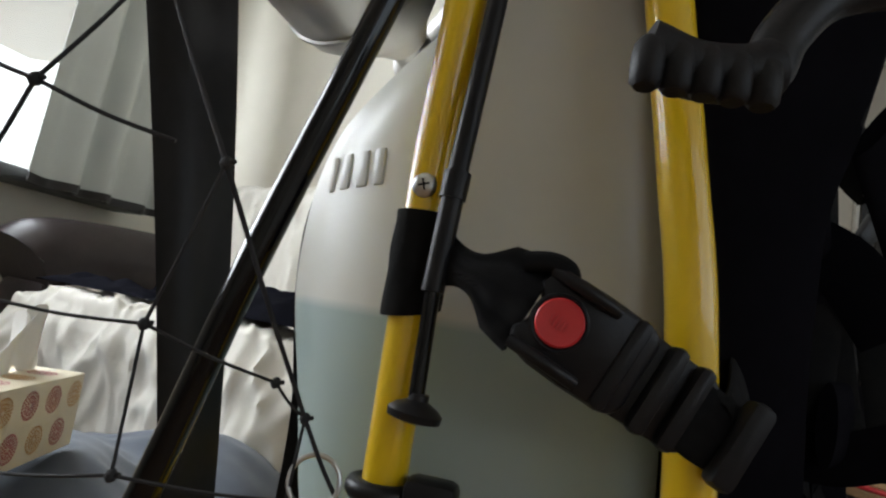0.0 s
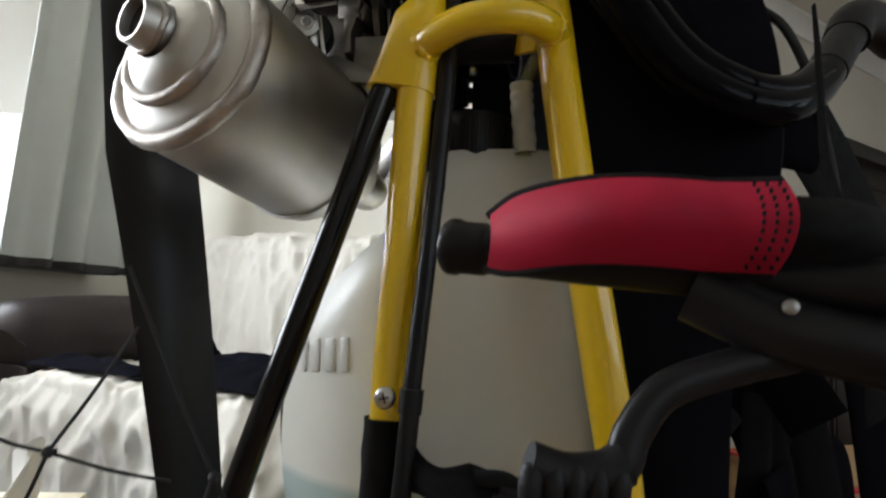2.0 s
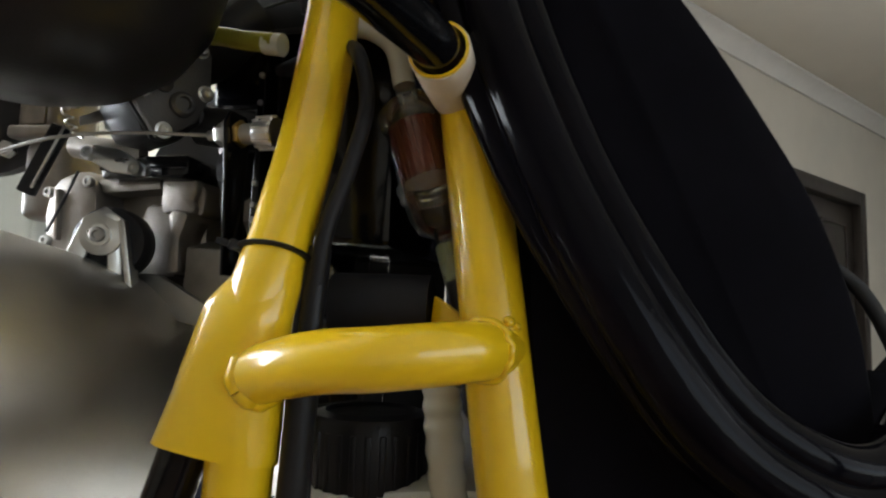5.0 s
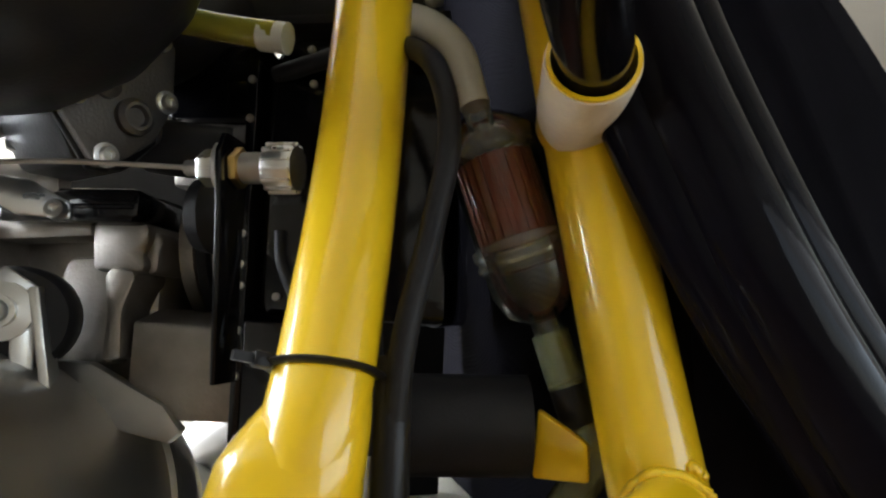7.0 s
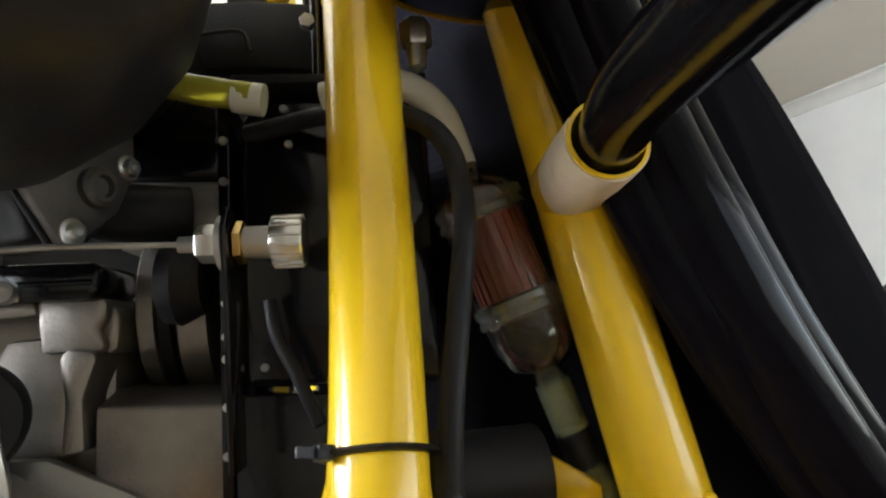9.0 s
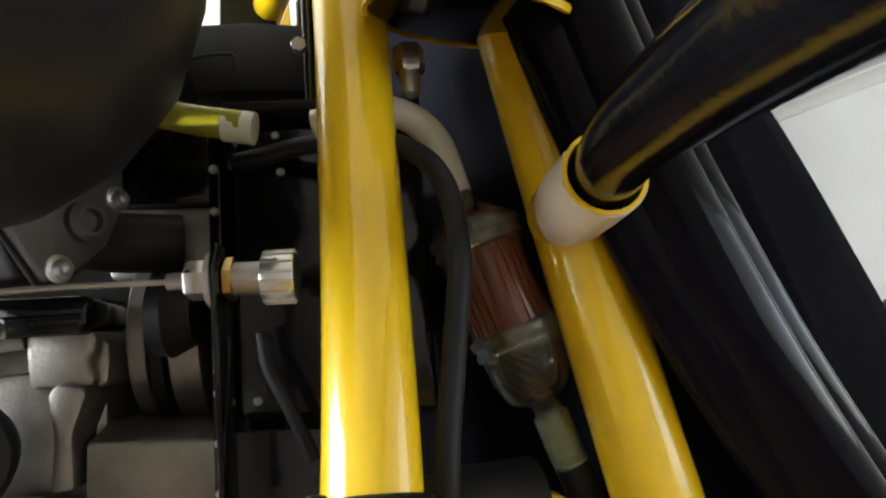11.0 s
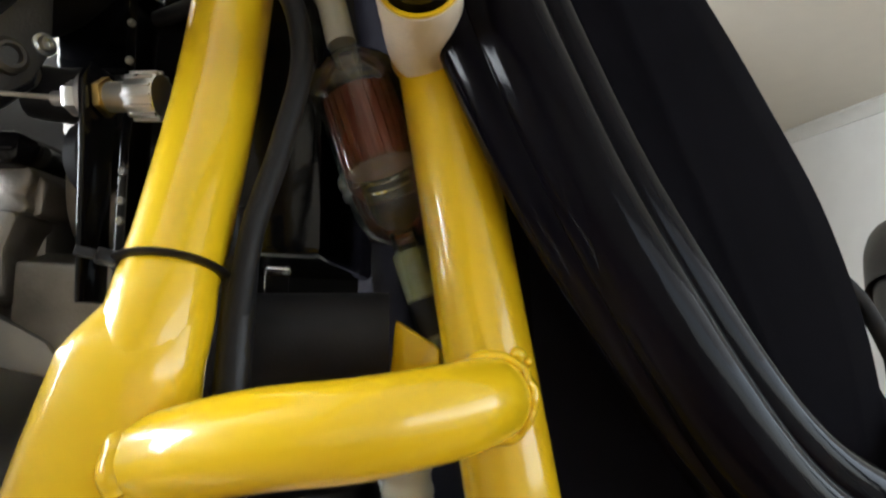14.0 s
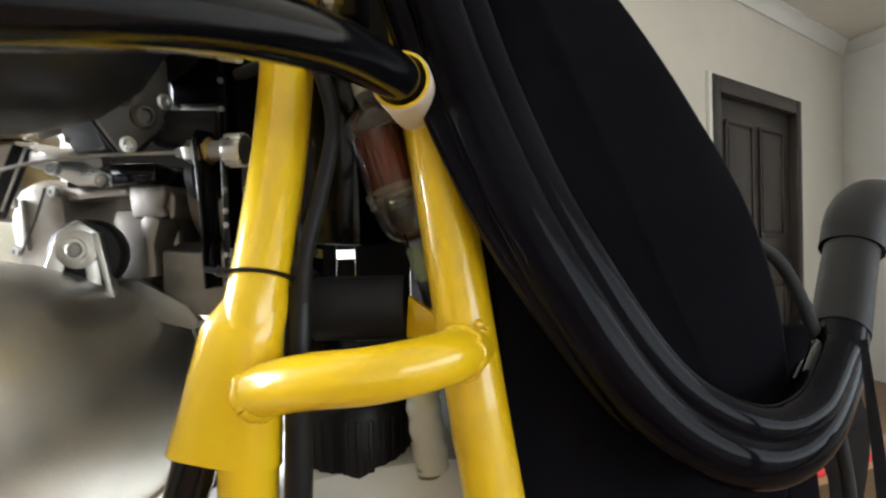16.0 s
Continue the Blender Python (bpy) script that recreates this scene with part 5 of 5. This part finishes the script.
for a, b in ((0.0055, 0.0005), (0.0350, 0.0310), (0.0395, 0.0070), (0.0180, -0.0195)):
    part("carb_bolt", join(lathe([(0.0046, 0), (0.0046, 0.0008), (0.0032, 0.0010)], cm @ Vector((a, b, 0.0007)), cz, 20), bolt_head(cm @ Vector((a, b, 0.0010)), cz, 0.0031, 0.0032)), STEEL, cover_, "steel socket bolt")
part("carb_boss", lathe([(0.0070, 0), (0.0070, 0.0030), (0.0052, 0.0046), (0.0040, 0.0046), (0.0034, 0.0024), (0.0001, 0.0024)], cm @ Vector((0.0265, -0.0030, 0.0005)), cz, 28), DARK_CAST, cover_)
part("carb_boss", lathe([(0.0050, 0), (0.0048, 0.0020), (0.0030, 0.0032), (0.0001, 0.0034)], cm @ Vector((0.0160, 0.0060, 0.0005)), cz, 24), DARK_CAST, cover_)
part("ring_bolt", join(bolt_head((-0.0835, 0.4475, 1.1125), -EN, 0.0040, 0.0040), lathe([(0.0060, -0.001), (0.0060, 0.0004), (0.0040, 0.0006)], (-0.0835, 0.4475, 1.1125), -EN, 24)), STEEL, eng)
part("intake_stub", tube([ep(0.030, 1.112, 0.020), ep(0.012, 1.112, 0.012), ep(-0.002, 1.114, 0.010)], 0.012, 20), RUBBER, eng)
cast("float_bowl", [(-0.055, 1.0775), (-0.055, 1.0915), (0.0040, 1.0905), (0.0062, 1.0880), (0.0058, 1.0800), (0.0030, 1.0765)], -0.008, 0.030, BLACK_GLOSS, 0.0018, "glossy black float bowl")
part("bowl_ridge", tube([ep(-0.055, 1.0835, -0.0085), ep(-0.020, 1.0832, -0.0085), ep(0.004, 1.0830, -0.0080)], 0.0011, 8, 4), BLACK_GLOSS, eng)
# throttle lever, return spring and clip beside the carburettor
part("cable_lever", plate([(-0.016, -0.003), (-0.013, 0.005), (0.0, 0.007), (0.015, 0.003), (0.017, -0.003), (0.0, -0.007)], 0.0025, basis((-0.124, 0.447, 1.0835), (0.95, 0.2, -0.25), (0, 0, 1)), 0.0006), STEEL, eng, "bright throttle lever arm")
for p in ((-0.136, 0.443, 1.0860), (-0.112, 0.447, 1.0790)):
    part("lever_stud", bolt_head(p, (-0.1, -1, 0.1), 0.0040, 0.004), STEEL, eng)
part("spring", tube([Vector((-0.142, 0.440, 1.094)) + Vector((-0.0009, 0.0, 0.00165)) * k + Vector((0.0026 * math.cos(k * 1.9), 0.0026 * math.sin(k * 1.9), 0)) for k in range(16)], 0.0006, 6, 4), STEEL, eng, "bright return spring")
clip_ = part("clip_lever", box((0.0085, 0.006, 0.040), basis((-0.1518, 0.428, 1.0778), (0.92, 0.1, -0.36), (0, 1, 0)), 0.0012), BLACK_SATIN, eng, "black clip with bright edges")
part("clip_edge", box((0.0012, 0.0066, 0.037), basis((-0.1482, 0.4275, 1.0792), (0.92, 0.1, -0.36), (0, 1, 0)), 0.0003), STEEL, clip_)
part("hanging_wire", tube([(-0.140, 0.440, 1.075), (-0.143, 0.436, 1.060), (-0.150, 0.434, 1.040)], 0.0008, 6, 6), CORD, eng)
part("intake_pipe", tube([(-0.160, 0.475, 1.098), (-0.140, 0.468, 1.094), (-0.118, 0.468, 1.094)], 0.0075, 18, 6), CAST, eng)
for x, y, z, r in ((-0.150, 0.452, 1.118, 0.0052), (-0.132, 0.455, 1.122, 0.0042), (-0.128, 0.452, 1.104, 0.0038), (-0.165, 0.470, 1.122, 0.0045)):
    part("small_bolt", hexagon((x, y, z), (-0.2, -1, 0.1), r, 0.006), STEEL, eng)
part("choke_lever", plate([(-0.012, -0.002), (-0.010, 0.003), (0.010, 0.0025), (0.012, -0.001), (0.0, -0.004)], 0.002, basis((-0.136, 0.449, 1.110), (0.85, 0.2, 0.5), (-0.4, 0, 1)), 0.0005), DULL_STEEL, eng)
# mounting bracket with eye bolt
part("mount_bracket", plate([(-0.024, -0.03), (-0.010, 0.012), (0.0, 0.019), (0.010, 0.012), (0.012, -0.032), (0.004, -0.034), (0.003, -0.006), (-0.006, -0.006), (-0.014, -0.030)], 0.004,
                            basis((-0.1275, 0.448, 1.0385), (0.95, 0.3, 0), (0, 0, 1)), 0.001), STEEL, eng, "steel mounting bracket")
part("eye_washer", lathe([(0.011, 0), (0.011, 0.002), (0.006, 0.003), (0.006, 0.006), (0.0001, 0.006)], (-0.1270, 0.4458, 1.0405), (0.1, -1, 0), 28), STEEL, eng)
part("eye_screw", bolt_head((-0.1265, 0.4400, 1.0405), (0.1, -1, 0), 0.0042, 0.0025), DULL_STEEL, eng)
part("bracket_fold", box((0.0035, 0.016, 0.040), basis((-0.1140, 0.4520, 1.0300), (0.97, 0.1, 0.18), (0, 1, 0)), 0.0008), STEEL, eng, "bright folded bracket edge")
part("rubber_mount", lathe([(0.0185, 0), (0.0205, 0.003), (0.0205, 0.016), (0.0185, 0.019), (0.0001, 0.019)], (-0.1270, 0.4690, 1.0375), (0.1, -0.95, 0), 36), RUBBER, eng, "black rubber engine mount")
part("exhaust_flange", plate([(-0.034, -0.010), (-0.030, 0.004), (-0.010, 0.007), (0.024, -0.002), (0.034, -0.010), (0.030, -0.016), (-0.028, -0.016)], 0.006, basis((-0.092, 0.462, 1.012), (0.94, -0.33, -0.20), (0, 0, 1)), 0.0016), DULL_STEEL, eng, "bright exhaust flange")
# cylinder post and mounting disc towards the propeller
for nm, sz, c, bv in (("cylinder_post", (0.030, 0.05, 0.052), (-0.230, 0.580, 1.150), 0.006), ("post_flange", (0.042, 0.06, 0.010), (-0.227, 0.580, 1.1265), 0.0035), ("post_foot", (0.036, 0.05, 0.060), (-0.220, 0.580, 1.092), 0.008)):
    part(nm, box(sz, fm(*c, 0, 0, -12), bv, 3), CAST, eng, "pale cast post")
part("post_panel", box((0.016, 0.004, 0.040), fm(-0.2325, 0.5545, 1.152, 0, 0, -12), 0.0015), CAST, eng)
disc_ = part("mount_disc", lathe([(0.046, 0), (0.050, 0.003), (0.050, 0.014), (0.044, 0.018), (0.0001, 0.018)], (-0.283, 0.590, 1.147), (0.15, -1, 0), 48), RUBBER, eng, "dark round mounting disc")
for x, z in ((-0.2633, 1.1653), (-0.2611, 1.1159)):
    part("disc_bolt", hexagon((x, 0.574, z), (0.15, -1, 0), 0.0065, 0.007), DULL_STEEL, disc_)
# throttle cable with adjuster
part("cable_wire", tube([(-0.165, 0.41, 1.076), (-0.135, 0.402, 1.083), (-0.10, 0.401, 1.0875), (-0.058, 0.402, 1.089)], 0.0009, 8, 8), DULL_STEEL, eng, "bare steel throttle cable")
CX = Vector((-0.058, 0.4025, 1.089))
cd = Vector((0.92, -0.38, -0.02)).normalized()
part("cable_ferrule", tube([CX - cd * 0.002, CX + cd * 0.005], 0.0026, 12), DULL_STEEL, eng)
part("lock_nut", hexagon(CX + cd * 0.004, cd, 0.0062, 0.007), STEEL, eng, "bright zinc lock nut")
part("washer", lathe([(0.0088, 0), (0.0088, 0.0018), (0.003, 0.0018)], CX + cd * 0.011, cd, 28), DULL_STEEL, eng)
part("cable_bracket", plate([(-0.0095, 0.004), (-0.006, 0.0105), (0.006, 0.0105), (0.0095, 0.004), (0.0085, -0.02), (0.010, -0.07), (-0.004, -0.07), (-0.007, -0.02)], 0.002,
                            basis(CX + cd * 0.014, (0.38, 0.92, 0), (0, 0, 1)), 0.0006), BLACK_GLOSS, eng)
part("brass_nut", hexagon(CX + cd * 0.0155, cd, 0.0068, 0.003), BRASS, eng)
part("spacer", lathe([(0.0052, 0), (0.0052, 0.008), (0.0048, 0.009)], CX + cd * 0.0185, cd, 20), DULL_STEEL, eng)
kn_ = part("adjuster_knob", lathe([(0.0072, 0), (0.0078, 0.001), (0.0078, 0.009), (0.0072, 0.010)], CX + cd * 0.027, cd, 28), STEEL, eng, "knurled cable adjuster")
s_ = cd.orthogonal().normalized()
t_ = cd.cross(s_)
for k in range(14):
    a = 2 * math.pi * k / 14
    o = CX + cd * 0.032 + (s_ * math.cos(a) + t_ * math.sin(a)) * 0.0078
    part("ridge", box((0.0095, 0.0014, 0.0014), basis(o, cd, s_ * math.cos(a) + t_ * math.sin(a)), 0.0003), STEEL, kn_)

# air box
part("air_box", lathe([(0.0005, 0.0), (0.022, 0.001), (0.045, 0.008), (0.064, 0.021), (0.078, 0.040), (0.086, 0.064), (0.088, 0.09), (0.088, 0.17), (0.08, 0.19), (0.0005, 0.195)],
                      (-0.1325, 0.378, 1.096), (-0.05, -0.05, 1), 56), BLACK_SATIN, eng, "dark grey plastic intake silencer", 60)
part("air_box_seam", lathe([(0.0875, 0.082), (0.0895, 0.083), (0.0895, 0.087), (0.0875, 0.088)], (-0.1325, 0.378, 1.096), (-0.05, -0.05, 1), 56, False), RUBBER, eng)
# starter box and pulley block under it
part("air_box_neck", tube([(-0.11, 0.45, 1.15), (-0.09, 0.47, 1.16), (-0.06, 0.48, 1.19)], 0.02, 20), RUBBER, eng)
part("bumper", tube([(0.008, 0.395, 1.006), (0.054, 0.385, 1.006)], 0.0165, 28), RUBBER, eng, "black rubber bumper cylinder")
part("yellow_lug", plate([(-0.008, -0.012), (0.010, -0.012), (0.010, 0.0), (-0.006, 0.010)], 0.005, basis((0.060, 0.374, 1.003), (0.8, -0.5, 0), (0, 0, 1)), 0.0015), YELLOW, eng)
part("drain_bolt", lathe([(0.004, 0), (0.0045, 0.006), (0.003, 0.012), (0.0001, 0.013)], (0.002, 0.375, 1.000), (0, -0.2, -1), 20), STEEL, eng)
part("stay_rod", tube([(0.0, 0.385, 1.05), (0.002, 0.380, 1.00), (0.0, 0.375, 0.95), (0.0, 0.37, 0.88)], 0.004, 12), BLACK_SATIN, eng)

# ---- propeller ----
prop = thing("propeller", "glossy black carbon propeller pointing down", "propeller", (-0.30, 0.55, 1.16))


def blade(sign):
    def f(u, v):
        z = 1.16 - sign * (0.03 + 0.78 * u)
        x = -0.357 + 0.20 * (0.03 + 0.78 * u) if sign > 0 else -0.357 - 0.05 * u
        chord = 0.045 + 0.035 * min(1, u * 4) - 0.045 * max(0, u - 0.25) / 0.75
        a = radians(18 + 26 * u)
        s = (v - 0.5) * chord
        camber = 0.012 * (1 - (2 * v - 1) ** 2) * chord / 0.08
        return (x + s * math.cos(a) + 0.012 * math.sin(u * 3), 0.55 + s * math.sin(a) - camber, z)
    return grid(f, 40, 12, 0.007)


part("blade", blade(1), BLACK_SATIN, prop, "", 60)
part("blade", blade(-1), BLACK_SATIN, prop, "", 60)
part("hub", lathe([(0.034, -0.02), (0.034, 0.02), (0.03, 0.024), (0.0001, 0.024)], (-0.357, 0.55, 1.16), (1, 0, 0), 32), BLACK_SATIN, prop)
part("shaft", tube([(-0.35, 0.55, 1.16), (-0.30, 0.58, 1.15)], 0.016, 24), BLACK_SATIN, prop)

# ---- cage net ----
net = thing("safety_net", "thin black knotted cord net of the propeller cage", "net", (-0.2, 0.3, 0.6))
KN = {"a": (-0.104, 0.237, 0.703), "a2": (-0.160, 0.245, 0.805), "a3": (-0.065, 0.295, 0.596), "a4": (-0.044, 0.31, 0.555), "b": (-0.131, 0.252, 0.632), "bl": (-0.20, 0.252, 0.632),
      "bd": (-0.131, 0.252, 0.569), "br": (-0.083, 0.298, 0.610), "bdr": (-0.068, 0.30, 0.555), "c": (-0.170, 0.21, 0.718), "cl": (-0.20, 0.205, 0.728), "cr": (-0.118, 0.22, 0.705),
      "cu": (-0.140, 0.22, 0.775), "cd": (-0.187, 0.215, 0.680), "el": (-0.20, 0.255, 0.56)}
for a, b, r in (("a2", "a", 0.0012), ("a", "a3", 0.0012), ("a3", "a4", 0.0012), ("a", "b", 0.0009), ("b", "bl", 0.0008), ("b", "bd", 0.0008), ("b", "br", 0.0008), ("br", "a3", 0.0008), ("a3", "bdr", 0.0008),
                ("c", "cl", 0.0009), ("c", "cr", 0.0009), ("c", "cu", 0.0009), ("c", "cd", 0.0009), ("bd", "el", 0.0008), ("bd", "bdr", 0.0008)):
    p, q = vec(KN[a]), vec(KN[b])
    mid = p.lerp(q, 0.5) + Vector((0, 0, -0.0015))
    part("cord", tube([p, mid, q], r, 8, 8, waves=24, wave_depth=0.12), CORD, net)
for k in ("a", "b", "br", "c", "bd", "a3"):
    p = vec(KN[k])
    part("knot", join(lathe([(0.0006, -0.003), (0.0024, -0.0015), (0.0026, 0.0), (0.0022, 0.0016), (0.0006, 0.003)], p, (0.3, 0.1, 1), 12),
                      tube([p, p + Vector((0.004, -0.001, 0.001))], 0.0011, 8)), CORD, net)

# ---- fuel line and filter ----
fl = thing("fuel_filter", "clear inline fuel filter with red-brown paper element", "fuel filter", (0.045, 0.385, 1.07))
FT, FB = Vector((0.0355, 0.392, 1.1205)), Vector((0.0625, 0.379, 1.029))
fd = (FB - FT).normalized()
ln = (FB - FT).length
part("paper_element", lathe([(0.0128, 0.026), (0.0128, 0.055)], FT, fd, 32), FILTER_PAPER, fl, "pleated red-brown paper element")
for k in range(24):
    a = 2 * math.pi * k / 24
    s = fd.orthogonal().normalized()
    t = fd.cross(s)
    part("pleat", box((0.029, 0.0012, 0.0016), basis(FT + fd * 0.0405 + (s * math.cos(a) + t * math.sin(a)) * 0.0130, fd, s * math.cos(a) + t * math.sin(a)), 0.0002), FILTER_PAPER, fl)
part("filter_bowl", lathe([(0.005, 0.008), (0.009, 0.010), (0.0148, 0.015), (0.0155, 0.018), (0.0155, 0.060), (0.0148, 0.072), (0.012, 0.080), (0.005, 0.084)], FT, fd, 40, False), CLEAR, fl, "clear plastic filter bowl", 50)
part("rim", lathe([(0.0152, 0.017), (0.0172, 0.018), (0.0172, 0.0205), (0.0160, 0.022), (0.0170, 0.0235), (0.0170, 0.025), (0.0155, 0.026)], FT, fd, 40, False), RIM_CLEAR, fl)
part("rim", lathe([(0.0155, 0.055), (0.0172, 0.056), (0.0172, 0.0585), (0.0160, 0.060), (0.0168, 0.0615), (0.0168, 0.063), (0.0155, 0.064)], FT, fd, 40, False), RIM_CLEAR, fl)
part("outlet_spigot", tube([FT + fd * 0.080, FT + fd * 0.096], 0.0052, 20), CLEAR, fl)
part("top_spigot", tube([FT + fd * 0.012, FT - fd * 0.004], 0.0052, 20), CLEAR, fl)
fh = thing("fuel_hose", "soft clear and yellowed fuel hoses", "hose", (0.05, 0.39, 0.95))
e0 = FT + fd * 0.088
part("lower_hose", tube([e0, e0 + fd * 0.018], 0.0064, 20), HOSE_GREEN, fh, "clear greenish fuel hose")
part("hose_clip", tube([e0 + fd * 0.017, e0 + fd * 0.032], 0.0062, 20), RUBBER, fh, "black connector")
part("lower_hose", tube([e0 + fd * 0.031, e0 + fd * 0.043, (0.064, 0.384, 0.975), (0.062, 0.388, 0.955), (0.064, 0.39, 0.915)], 0.0064, 20, 8), HOSE_GREEN, fh)
part("ribbed_hose", tube([(0.060, 0.386, 0.972), (0.062, 0.388, 0.95), (0.066, 0.391, 0.918)], 0.0090, 24, 24, waves=5, wave_depth=0.05), HOSE_WHITE, fh, "milky ribbed hose")
part("upper_hose", tube([FT + fd * 0.004, FT - fd * 0.02, (0.012, 0.395, 1.148), (-0.010, 0.41, 1.146)], 0.0056, 20, 8), HOSE_WHITE, fh, "milky elbow hose")
part("yellow_hose", tube([(-0.092, 0.438, 1.157), (-0.07, 0.436, 1.156), (-0.052, 0.428, 1.151), (-0.034, 0.420, 1.147)], 0.0056, 20, 8), HOSE_YELLOW, fh, "yellowed clear fuel hose")
part("hose_end", tube([(-0.040, 0.423, 1.148), (-0.030, 0.419, 1.146)], 0.0060, 20), HOSE_WHITE, fh)
part("black_hose", tube([(-0.034, 0.436, 1.138), (-0.008, 0.412, 1.140), (0.008, 0.388, 1.134), (0.016, 0.366, 1.118), (0.020, 0.362, 1.095), (0.014, 0.358, 1.065), (0.006, 0.352, 1.035), (0.003, 0.352, 1.0), (0.002, 0.356, 0.95), (0.001, 0.36, 0.90)],
                        0.0036, 18, 8), RUBBER, fh, "black rubber hose")
# top shackle and canopy plate over the tubes
top = thing("frame_head", "black plate with bolt at the frame's head", "bracket", (0.03, 0.40, 1.17))
HC, HA = (0.033, 0.366, 1.1715), (0.04, -0.30, 1)
part("head_plate", lathe([(0.030, -0.001), (0.0345, 0), (0.036, 0.003), (0.036, 0.012), (0.034, 0.015), (0.0001, 0.016)], HC, HA, 40), BLACK_GLOSS, top, "glossy black round cup")
part("cup_rim", lathe([(0.0348, -0.0012), (0.0364, -0.0012), (0.0368, 0.0006), (0.0362, 0.0016)], HC, HA, 40, False), YELLOW, top, "thin yellow rim")
part("head_bolt", join(hexagon((0.021, 0.392, 1.162), (0, 0, 1), 0.006, 0.01), lathe([(0.004, 0), (0.0035, -0.008), (0.0001, -0.01)], (0.021, 0.392, 1.162), (0, 0, 1), 16)), STEEL, top)
